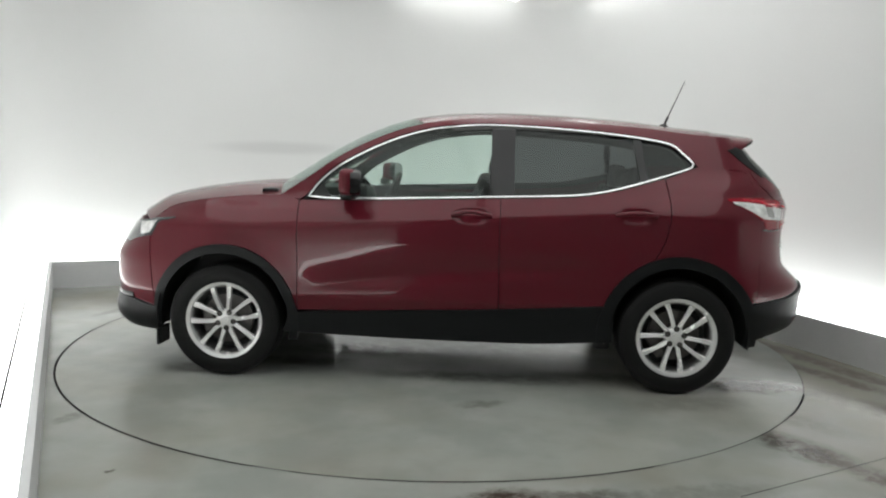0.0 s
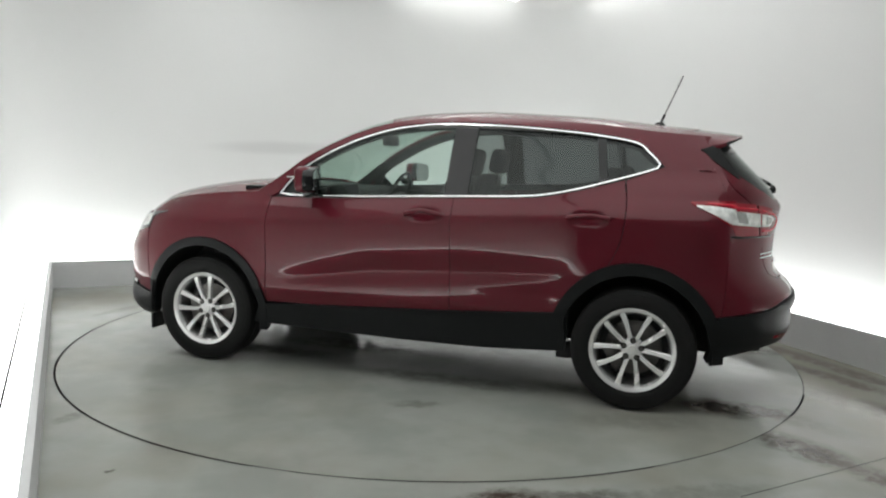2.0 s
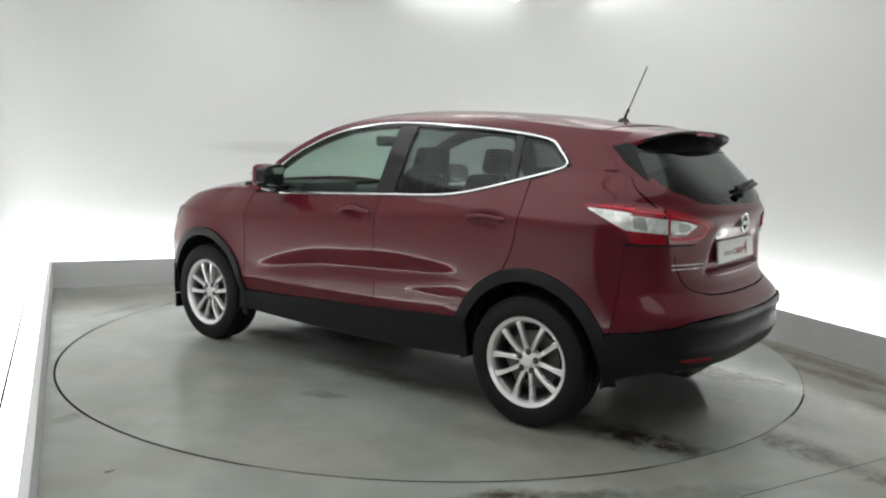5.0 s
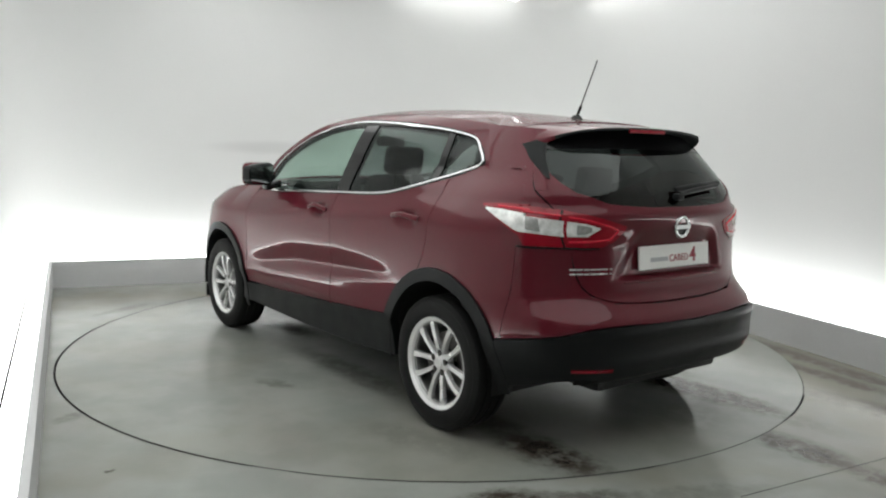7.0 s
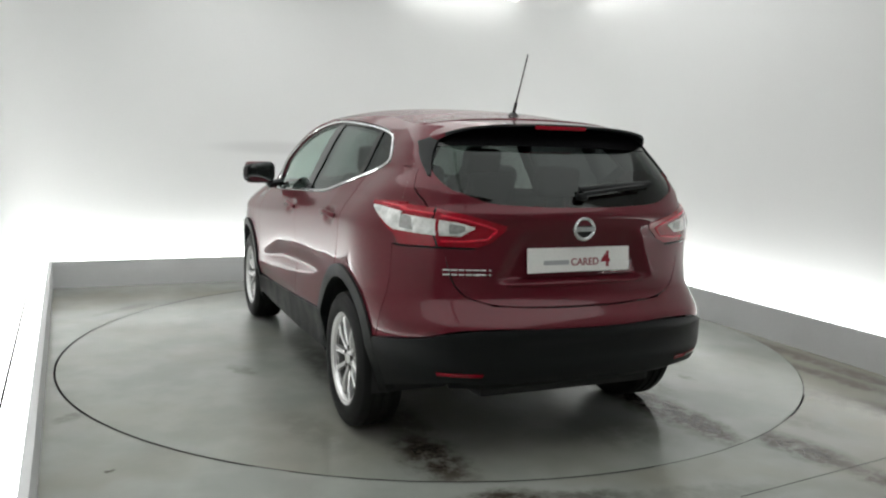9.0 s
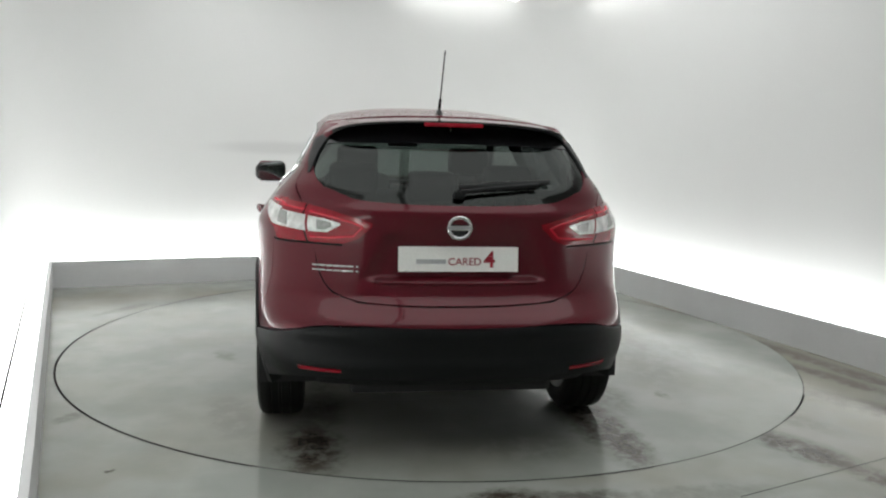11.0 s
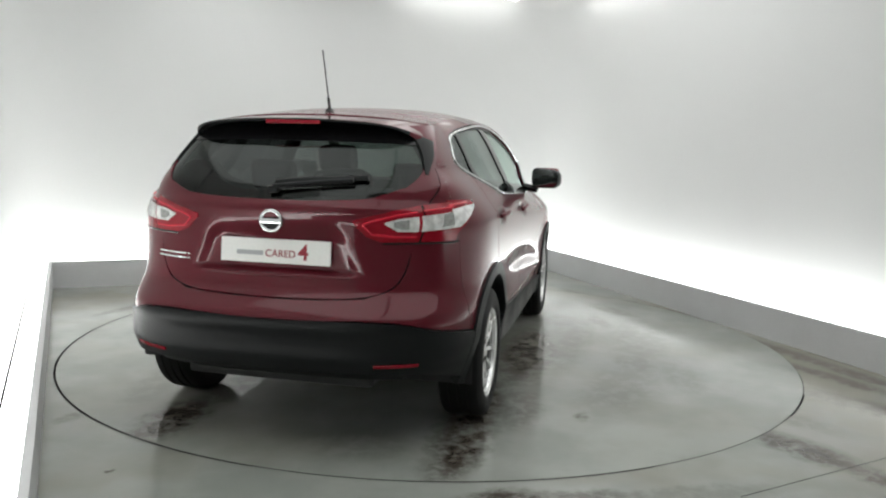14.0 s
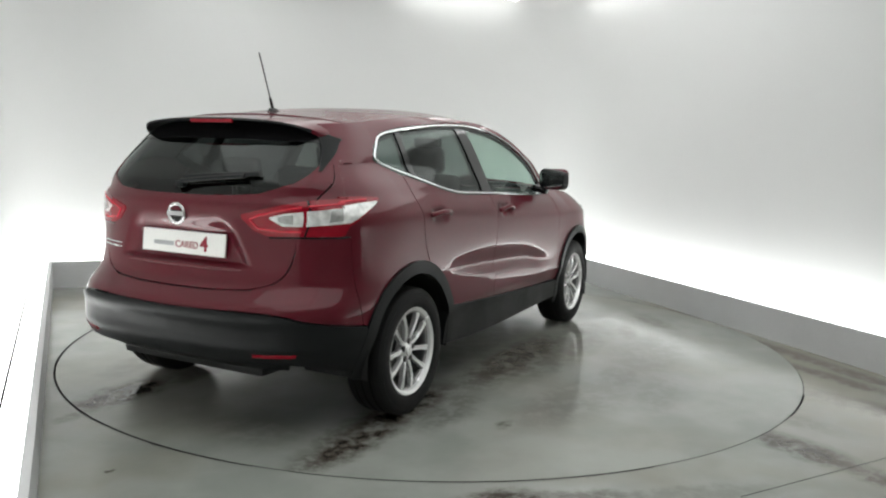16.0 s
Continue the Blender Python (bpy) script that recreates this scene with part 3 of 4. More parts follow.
CLEAR = pane_material("green_tinted_glass", (0.76, 0.85, 0.81))
SMOKED = pane_material("smoked_privacy_glass", (0.25, 0.272, 0.272))
CLADDING = node_material("black_textured_plastic", (0.008, 0.009, 0.0095), 0.44, vary=0.1, vary_scale=6, grain=0.15, grain_scale=300, bump=0.06, bump_scale=500)
CLADDING.node_tree.nodes["Principled BSDF"].inputs["Specular IOR Level"].default_value = 0.24
GLOSS_BLACK = node_material("gloss_black_trim", (0.01, 0.01, 0.011), 0.12, vary=0.05)
CHROME = node_material("chrome", (0.82, 0.83, 0.84), 0.1, metal=1.0, vary=0.02, rough_vary=0.03)
ALLOY = node_material("silver_alloy", (0.90, 0.90, 0.90), 0.22, metal=0.5, vary=0.03, vary_scale=8)
# darkened alloy: shade behind the spokes is put into the barrel's colour
BARREL = node_material("shaded_barrel_alloy", (0.10, 0.10, 0.10), 0.45, metal=0.5, vary=0.15, vary_scale=10)
STEEL = node_material("worn_brake_steel", (0.12, 0.115, 0.11), 0.4, metal=0.8, vary=0.15, vary_scale=14)
RUBBER = node_material("black_tyre_rubber", (0.011, 0.011, 0.011), 0.62, vary=0.15, vary_scale=7, bump=0.08, bump_scale=160)
RUBBER.node_tree.nodes["Principled BSDF"].inputs["Specular IOR Level"].default_value = 0.22
INSIDE = node_material("dark_interior_plastic", (0.014, 0.0145, 0.015), 0.6, vary=0.1, bump=0.05, bump_scale=200)
FABRIC = node_material("dark_grey_seat_fabric", (0.022, 0.0225, 0.024), 0.85, vary=0.12, grain=0.2, grain_scale=260, bump=0.15, bump_scale=400)
LINER = node_material("light_grey_headlining", (0.12, 0.12, 0.118), 0.9, vary=0.04)
RED_LENS = node_material("red_lamp_plastic", (0.27, 0.004, 0.015), 0.12, coat=0.3, vary=0.08, vary_scale=18)
GUIDE_RED = node_material("bright_red_lamp_plastic", (0.62, 0.012, 0.035), 0.2, coat=0.4, vary=0.1, vary_scale=30)
CLEAR_LENS = node_material("clear_lamp_plastic", (0.80, 0.80, 0.785), 0.14, metal=0.2, coat=1.0, vary=0.3, vary_scale=26)
SMOKE_LENS = node_material("smoky_lamp_plastic", (0.38, 0.38, 0.37), 0.15, metal=0.3, coat=1.0, vary=0.2, vary_scale=60)
HEAD_LENS = node_material("headlamp_plastic", (0.10, 0.105, 0.11), 0.12, metal=0.4, coat=1.0, vary=0.4, vary_scale=14)
PLATE = node_material("white_plate_plastic", (0.88, 0.88, 0.85), 0.35, vary=0.03)
PRINT_RED = node_material("dark_red_print", (0.30, 0.02, 0.035), 0.4, vary=0.04)
PRINT_GREY = node_material("pale_grey_print", (0.45, 0.46, 0.47), 0.4, vary=0.04)
MIRROR = node_material("mirror_glass", (0.30, 0.31, 0.31), 0.03, metal=1.0, vary=0.01, rough_vary=0.01)

REAR_GLASS = pane_material("dark_rear_glass", (0.105, 0.115, 0.112))

# ---- car ----
car = tagged(new("car"), "dark red crossover car with black lower cladding standing on the turntable", "car")

CHROME_TOP = [(0.84, 1.08), (0.775, 1.17), (0.675, 1.256), (0.508, 1.353), (0.34, 1.428), (0.172, 1.481), (0.004, 1.509), (-0.20, 1.524), (-0.495, 1.518), (-0.83, 1.497), (-1.095, 1.470), (-1.275, 1.437)]
CHROME_TIP = [(-1.275, 1.437), (-1.345, 1.385), (-1.405, 1.322)]
CHROME_LOW = [(-1.405, 1.322), (-1.353, 1.29), (-1.18, 1.236), (-0.989, 1.182), (-0.828, 1.147), (-0.666, 1.129), (-0.304, 1.112), (0.328, 1.084), (0.66, 1.072), (0.84, 1.08)]
BELT = [(0.889, 1.060), (0.66, 1.063), (0.328, 1.074), (-0.2865, 1.102)]
BELT_REAR = [(-0.290, 1.102), (-0.666, 1.119), (-0.828, 1.137), (-0.989, 1.172), (-1.228, 1.238)]
ROOF_EDGE = [(1.02, 1.080), (0.84, 1.205), (0.69, 1.312), (0.525, 1.402), (0.355, 1.476), (0.18, 1.528), (0.0, 1.556), (-0.25, 1.570), (-0.50, 1.568), (-0.83, 1.554), (-1.10, 1.535), (-1.30, 1.514)]


def arc(cx, r, a0, a1, n=14, rz=1.0):
    return [(cx + r * math.cos(radians(a0 + (a1 - a0) * k / (n - 1))), 0.335 + rz * r * math.sin(radians(a0 + (a1 - a0) * k / (n - 1)))) for k in range(n)]


def build_flank(side):
    # front wing above the arch
    bm = bmesh.new()
    low = [S(1.76, 0.36)] + [S(*p) for p in arc(1.323, 0.405, 6, 168, 14, 1.03)] + [(0.885, 0.42)]
    top = [S(1.80, 0.90), S(1.70, 0.985), S(1.55, 1.028), S(1.35, 1.058), (1.15, 1.075), (1.0, 1.083), (0.895, 1.06)]
    skin(bm, low, top, [S(1.76, 0.36), S(1.775, 0.60), S(1.78, 0.80), S(1.80, 0.90)], [(0.885, 0.42), (0.886, 0.75), (0.89, 0.95), (0.895, 1.06)], nu=46, nv=30)
    panel("front_wing", bm, BODY, car, side)
    # A-pillar and roof rail
    bm = bmesh.new()
    skin(bm, [(0.895, 1.066)] + [(x + 0.012, z + 0.014) for x, z in CHROME_TOP], ROOF_EDGE, nu=60, nv=9, thick=0.02)
    panel("roof_rail", bm, BODY, car, side)
    # doors
    bm = bmesh.new()
    skin(bm, [(0.881, 0.42), (0.3, 0.43), (-0.2955, 0.465)], BELT, [(0.881, 0.42), (0.882, 0.75), (0.886, 0.95), (0.889, 1.060)], [(-0.2955, 0.465), (-0.2885, 0.787), (-0.2865, 1.102)], nu=76, nv=56)
    front = panel("front_door", bm, BODY, car, side)
    bm = bmesh.new()
    skin(bm, [(-0.299, 0.465), (-0.60, 0.482), (-0.935, 0.51)], BELT_REAR, [(-0.299, 0.465), (-0.292, 0.787), (-0.290, 1.102)],
         [(-0.935, 0.51)] + arc(-1.323, 0.41, 30, 64, 6, 1.04) + [(-1.180, 0.80), (-1.218, 0.88), (-1.240, 0.974), (-1.248, 1.098), (-1.228, 1.238)], nu=64, nv=64)
    rear = panel("rear_door", bm, BODY, car, side)
    # rear quarter
    edge = [arc(-1.323, 0.41, 65, 152, 2, 1.04)[0], (-1.185, 0.80), (-1.223, 0.88), (-1.245, 0.974), (-1.253, 1.098), (-1.236, 1.236)]
    a_low = [S(*p) for p in arc(-1.323, 0.41, 65, 152, 11, 1.04)] + [S(-1.76, 0.555)]
    a_top = [(-1.236, 1.236), S(-1.36, 1.284), S(-1.43, 1.312), S(-1.47, 1.3155), S(-1.52, 1.319), S(-1.58, 1.32), S(-1.64, 1.3145), S(-1.70, 1.305)]
    mid = [S(-1.76, 0.555), S(-1.775, 0.75), S(-1.78, 0.968), S(-1.765, 1.14), S(-1.70, 1.305)]
    bm = bmesh.new()
    skin(bm, a_low, a_top, edge, mid, nu=44, nv=40)
    lid = [B(0.640, 0.968), B(0.675, 1.10), B(0.705, 1.21), B(0.668, 1.285)]
    skin(bm, [S(-1.78, 0.968), B(0.78, 0.968), B(0.640, 0.968)], [S(-1.70, 1.305), B(0.69, 1.30), B(0.668, 1.285)], [S(-1.78, 0.968), S(-1.765, 1.14), S(-1.70, 1.305)], lid, nu=16, nv=22)
    skin(bm, [S(-1.43, 1.312), S(-1.47, 1.3155), S(-1.52, 1.319), S(-1.58, 1.32), S(-1.64, 1.3145), S(-1.70, 1.305), B(0.69, 1.30), B(0.668, 1.285)], [S(-1.30, 1.514), S(-1.45, 1.498), B(0.56, 1.49), B(0.515, 1.485)],
         [S(-1.43, 1.312), S(-1.362, 1.388), (-1.263, 1.451), (-1.30, 1.514)], [B(0.668, 1.285), B(0.62, 1.36), B(0.56, 1.44), B(0.515, 1.485)], nu=26, nv=18)
    skin(bm, [S(-1.44, 1.292), S(-1.58, 1.300), S(-1.70, 1.285), B(0.69, 1.28)], [S(-1.43, 1.335), S(-1.58, 1.340), S(-1.68, 1.325), B(0.675, 1.31)], nu=16, nv=4, off=-0.003, thick=0.008)
    panel("rear_quarter_panel", bm, BODY, car, side)
    # red bumper corner
    bm = bmesh.new()
    skin(bm, [S(-1.7625, 0.552), B(0.74, 0.59), B(0.60, 0.625), B(0.42, 0.634)], [S(-1.7825, 0.962), B(0.76, 0.962), B(0.625, 0.962)], [S(-1.7625, 0.552), S(-1.7775, 0.75), S(-1.7825, 0.962)],
         [B(0.42, 0.634), B(0.42, 0.68), B(0.435, 0.715), B(0.545, 0.755), B(0.60, 0.835), B(0.625, 0.962)], nu=26, nv=26)
    panel("bumper_corner", bm, BODY, car, side)
    # black lower cladding
    bm = bmesh.new()
    skin(bm, [(0.97, 0.285), (0.3, 0.270), (-0.45, 0.268), (-0.96, 0.295)], [(0.93, 0.405), (0.3, 0.437), (-0.293, 0.467), (-0.95, 0.512)], nu=40, nv=10, off=0.012, thick=0.05)
    panel("sill_cladding", bm, CLADDING, car, side, label="matt black plastic sill cladding")
    for name, cx, a0, a1, ri, ro in (("front_arch_cladding", 1.323, -6, 194, 0.394, 0.446), ("rear_arch_cladding", -1.323, -6, 187, 0.396, 0.460)):
        bm = bmesh.new()
        skin(bm, [S(*p) for p in arc(cx, ri, a0, a1, 30, 1.035)], [S(*p) for p in arc(cx, ro, a0 + 2, a1 - 2, 30, 1.03)], nu=54, nv=6, off=0.014, thick=0.05, smooth=False)
        panel(name, bm, CLADDING, car, side, label="matt black plastic wheel arch trim")
    # wheel housings
    for cx in (1.323, -1.323):
        bm = bmesh.new()
        rows = []
        for y in (0.50, 0.66, 0.87):
            rows.append([Vector((p[0], y, p[1])) for p in arc(cx, 0.412, -8, 188, 30, 1.035)])
        vs = add_grid(bm, rows)
        bm.faces.new(vs[0])
        part("wheel_housing", finish(bm, side), INSIDE, car)
    # glass
    T = lambda k: CHROME_TOP[k]
    bm = bmesh.new()
    skin(bm, [(0.70, 1.078), (0.328, 1.089), (-0.235, 1.112)], [T(1), T(2), T(3), T(4), T(5), T(6), (-0.235, 1.522)], [(0.70, 1.078), (0.735, 1.12), T(1)], nu=30, nv=16, off=-0.012, thick=0.004)
    panel("front_side_window", bm, CLEAR, car, side, label="lightly green-tinted side window")
    bm = bmesh.new()
    skin(bm, [(-0.36, 1.116), (-0.666, 1.131), (-0.828, 1.149), (-1.10, 1.216)], [(-0.36, 1.520), (-0.495, 1.516), (-0.83, 1.495), (-1.06, 1.471)], nu=26, nv=16, off=-0.012, thick=0.004)
    panel("rear_side_window", bm, SMOKED, car, side, label="dark privacy glass side window")
    bm = bmesh.new()
    skin(bm, [(-1.13, 1.224), (-1.18, 1.239), S(-1.353, 1.293), S(-1.402, 1.322)], [(-1.10, 1.467), (-1.20, 1.450), S(-1.275, 1.435), S(-1.33, 1.392)], nu=16, nv=12, off=-0.012, thick=0.004)
    panel("quarter_window", bm, SMOKED, car, side, label="dark privacy glass quarter window")
    # black pillars between the panes
    bm = bmesh.new()
    skin(bm, [(-0.228, 1.108), (-0.366, 1.113)], [(-0.228, 1.522), (-0.366, 1.520)], nu=6, nv=14, off=-0.006, thick=0.03)
    panel("door_pillar_trim", bm, GLOSS_BLACK, car, side)
    bm = bmesh.new()
    skin(bm, [(-1.094, 1.212), (-1.138, 1.225)], [(-1.056, 1.473), (-1.104, 1.468)], nu=4, nv=10, off=-0.006, thick=0.03)
    panel("rear_pillar_trim", bm, GLOSS_BLACK, car, side)
    bm = bmesh.new()
    skin(bm, [(0.835, 1.076), (0.70, 1.076)], [(0.80, 1.13), T(1)], [(0.835, 1.076), (0.825, 1.10), (0.80, 1.13)], [(0.70, 1.076), (0.735, 1.12), T(1)], nu=6, nv=8, off=-0.006, thick=0.02)
    panel("mirror_corner_trim", bm, GLOSS_BLACK, car, side)
    # chrome surround in one closed line
    loop = [S(*p) for p in CHROME_TOP + CHROME_TIP[1:] + CHROME_LOW[1:]]
    bm = strip_on_body(loop, 0.0068, 0.005, n=170, off=0.003, closed=True)
    panel("window_surround", bm, CHROME, car, side, label="thin bright chrome strip round the side windows")
    # dark inner frame and pillar linings
    bm = strip_on_body(loop, 0.026, 0.006, n=120, off=-0.026, closed=True)
    panel("window_inner_frame", bm, INSIDE, car, side)
    bm = bmesh.new()
    skin(bm, [S(-1.43, 1.300), S(-1.58, 1.310), S(-1.70, 1.295), B(0.66, 1.28)], [S(-1.30, 1.505), S(-1.45, 1.490), B(0.56, 1.48), B(0.50, 1.475)], nu=14, nv=10, off=-0.035, thick=0.004)
    skin(bm, [(0.90, 1.075), (0.68, 1.262), (0.34, 1.434), (0.0, 1.512), (-0.50, 1.520), (-1.10, 1.476), (-1.27, 1.448)], [(1.0, 1.09), (0.69, 1.305), (0.355, 1.468), (0.0, 1.545), (-0.50, 1.556), (-1.10, 1.526), (-1.30, 1.505)], nu=30, nv=5, off=-0.030, thick=0.004)
    panel("pillar_lining", bm, INSIDE, car, side)
    # handles
    for door, x0, x1, z in ((front, -0.012, -0.240, 1.004), (rear, -0.945, -1.172, 1.033)):
        xm = (x0 + x1) / 2
        line = curve([(x0, z), (xm, z + 0.004), (x1, z)], 18)
        pts, nrm = [], []
        for i, p in enumerate(line):
            s = i / 17
            n = out_from(p.x, p.y)
            pts.append(surface(p.x, p.y) + n * (0.004 + dent(p.x, p.y) + 0.030 * (math.sin(math.pi * s) ** 0.55 if 0 < s < 1 else 0)))
            nrm.append(n)
        panel("door_handle", sweep(bmesh.new(), pts, 0.0135, 0.009, nrm, sides=10), BODY, door, side, angle=60)
    # lamps
    bm = bmesh.new()
    skin(bm, [S(-1.575, 1.132), S(-1.70, 1.070), S(-1.790, 1.012), S(-1.808, 0.970), B(0.77, 0.968), B(0.653, 0.967)], [S(-1.572, 1.140), S(-1.68, 1.147), S(-1.80, 1.147), B(0.76, 1.143), B(0.653, 1.130)], nu=44, nv=14, off=0.003, thick=0.02, smooth=False)
    lamp = panel("tail_lamp", bm, RED_LENS, car, side, label="red and clear wraparound tail lamp")
    bm = bmesh.new()
    skin(bm, [S(-1.605, 1.116), S(-1.70, 1.074), S(-1.785, 1.030), B(0.77, 1.026), B(0.655, 1.014)], [S(-1.603, 1.123), S(-1.70, 1.117), S(-1.80, 1.105), B(0.77, 1.096), B(0.655, 1.082)], nu=34, nv=8, off=0.0062, thick=0.012, smooth=False)
    panel("clear_lens", bm, CLEAR_LENS, lamp, side, label="clear silver reversing lens")
    bm = bmesh.new()
    skin(bm, [S(-1.815, 1.040), B(0.735, 1.032)], [S(-1.80, 1.096), B(0.735, 1.086)], nu=8, nv=5, off=0.0085, thick=0.004)
    panel("bulb_window", bm, SMOKE_LENS, lamp, side, label="smoky bulb window")
    bm = bmesh.new()
    skin(bm, [B(0.6515, 0.966), B(0.6465, 0.966)], [B(0.6515, 1.128), B(0.6465, 1.127)], nu=4, nv=8, off=0.002, thick=0.01)
    panel("lamp_gap", bm, GLOSS_BLACK, lamp, side)
    bm = strip_on_body([S(-1.79, 0.966), B(0.77, 0.961), B(0.64, 0.961), B(0.50, 0.959)], 0.004, 0.004, n=24, off=0.001)
    panel("lamp_seal", bm, GLOSS_BLACK, lamp, side)
    bm = bmesh.new()
    skin(bm, [B(0.645, 0.968), B(0.49, 0.966), B(0.43, 0.990), B(0.375, 1.040)], [B(0.645, 1.127), B(0.55, 1.107), B(0.45, 1.082), B(0.372, 1.060)], nu=26, nv=12, off=0.005, thick=0.022, smooth=False)
    lamp = panel("tailgate_lamp", bm, RED_LENS, car, side, label="red tailgate lamp with a clear centre")
    bm = bmesh.new()
    skin(bm, [B(0.643, 1.014), B(0.56, 1.014), B(0.508, 1.046)], [B(0.643, 1.080), B(0.57, 1.071), B(0.508, 1.054)], nu=16, nv=8, off=0.0082, thick=0.012, smooth=False)
    panel("clear_lens", bm, CLEAR_LENS, lamp, side, label="clear silver lens")
    bm = bmesh.new()
    skin(bm, [B(0.606, 1.024), B(0.575, 1.024), B(0.545, 1.036)], [B(0.606, 1.066), B(0.575, 1.063), B(0.545, 1.056)], nu=10, nv=5, off=0.0105, thick=0.004, smooth=False)
    panel("bulb_window", bm, SMOKE_LENS, lamp, side, label="smoky bulb window")
    bm = strip_on_body([B(0.636, 1.098), B(0.55, 1.083), B(0.46, 1.060), B(0.412, 1.040), B(0.452, 1.000), B(0.55, 0.990), B(0.636, 0.990)], 0.0055, 0.004, n=60, off=0.006, smooth=False)
    panel("light_guide", bm, GUIDE_RED, lamp, side, label="bright red light guide")
    bm = strip_on_body([S(-1.66, 1.133), S(-1.80, 1.124), B(0.76, 1.117), B(0.66, 1.104)], 0.006, 0.004, n=40, off=0.004)
    panel("light_guide", bm, GUIDE_RED, lamp, side, label="bright red light guide")
    # front lamp and bumper
    bm = bmesh.new()
    skin(bm, [S(1.63, 0.931), S(1.745, 0.906), S(1.79, 0.822), S(1.90, 0.795), B(0.66, 0.765, False), B(0.50, 0.785, False)], [S(1.63, 0.936), S(1.76, 0.922), S(1.80, 0.912), S(1.90, 0.896), B(0.62, 0.885, False), B(0.50, 0.875, False)], nu=44, nv=10, off=0.006, thick=0.02, smooth=False)
    lamp = panel("headlamp", bm, HEAD_LENS, car, side, label="clear headlamp with a dark surround")
    bm = bmesh.new()
    skin(bm, [S(1.802, 0.836), S(1.85, 0.822), S(1.875, 0.820)], [S(1.755, 0.908), S(1.80, 0.900), S(1.885, 0.886)], nu=14, nv=10, off=0.009, thick=0.006, smooth=False)
    panel("reflector", bm, CLEAR_LENS, lamp, side, label="bright silver reflector")
    bm = bmesh.new()
    skin(bm, [S(1.763, 0.40), B(0.66, 0.43, False), B(0.0, 0.44, False)], [S(1.803, 0.90), B(0.60, 0.905, False), B(0.0, 0.90, False)], nu=34, nv=24)
    skin(bm, [S(1.735, 0.41), S(1.80, 0.41)], [S(1.775, 0.89), S(1.84, 0.89)], nu=4, nv=20, off=-0.004, thick=0.004)
    panel("front_bumper", bm, BODY, car, side)
    bm = bmesh.new()
    skin(bm, [S(1.74, 0.255), B(0.66, 0.25, False), B(0.0, 0.25, False)], [S(1.765, 0.395), B(0.66, 0.425, False), B(0.0, 0.435, False)], nu=30, nv=8, off=0.012, thick=0.05)
    panel("front_lower_bumper", bm, CLADDING, car, side)
    bm = strip_on_body([S(1.93, 0.44), B(0.62, 0.43, False), B(0.30, 0.43, False)], 0.02, 0.008, n=20, off=0.003)
    panel("fog_lamp_trim", bm, GLOSS_BLACK, car, side)
    part("front_mudflap", finish(soft_box(bmesh.new(), (0.02, 0.16, 0.10), (1.735, 0.78, 0.215), 0.006), side), CLADDING, car)
    # mirror
    s = side
    bm = soft_box(bmesh.new(), (0.095, 0.190, 0.150), (0.578, 0.954, 1.182), 0.045, pose(0, 0, 0, 0, 0, 6), 4)
    shell = shade(part("door_mirror", finish(bm, s), BODY, car, smooth=True), 60)
    bm = mirror_plate(bmesh.new(), 0.208, 0.153, 0.052, 0.512, 0.570, 0.954, 1.182)
    bmesh.ops.rotate(bm, cent=(0.535, 0.955, 1.18), matrix=Matrix.Rotation(radians(19), 3, "Z"), verts=bm.verts)
    shade(part("mirror_housing", finish(bm, s), GLOSS_BLACK, shell, smooth=True), 45)
    bm = mirror_plate(bmesh.new(), 0.188, 0.134, 0.044, 0.5085, 0.515, 0.955, 1.183)
    bmesh.ops.rotate(bm, cent=(0.535, 0.955, 1.18), matrix=Matrix.Rotation(radians(19), 3, "Z"), verts=bm.verts)
    shade(part("mirror_glass", finish(bm, s), MIRROR, shell, smooth=True), 45)
    bm = soft_box(bmesh.new(), (0.075, 0.12, 0.05), (0.60, 0.835, 1.105), 0.018, pose(0, 0, 0, -12, 0, 0), 2)
    shade(part("mirror_foot", finish(bm, s), GLOSS_BLACK, shell, smooth=True), 60)
    bm = soft_box(bmesh.new(), (0.03, 0.10, 0.008), (0.645, 0.97, 1.195), 0.003, pose(0, 0, 0, 0, 0, -14), 1)
    part("mirror_indicator", finish(bm, s), CLEAR_LENS, shell)
    # reflector low in the bumper
    bm = bmesh.new()
    skin(bm, [B(0.675, 0.434), B(0.50, 0.430)], [B(0.68, 0.448), B(0.50, 0.444)], nu=10, nv=4, off=0.0155, thick=0.012)
    panel("bumper_reflector", bm, RED_LENS, car, side, label="red bumper reflector")


for sd in (1, -1):
    build_flank(sd)

# roof, bonnet and windscreen
def edge3(pts, n):
    return [surface(p.x, p.y) for p in curve(pts, n)]


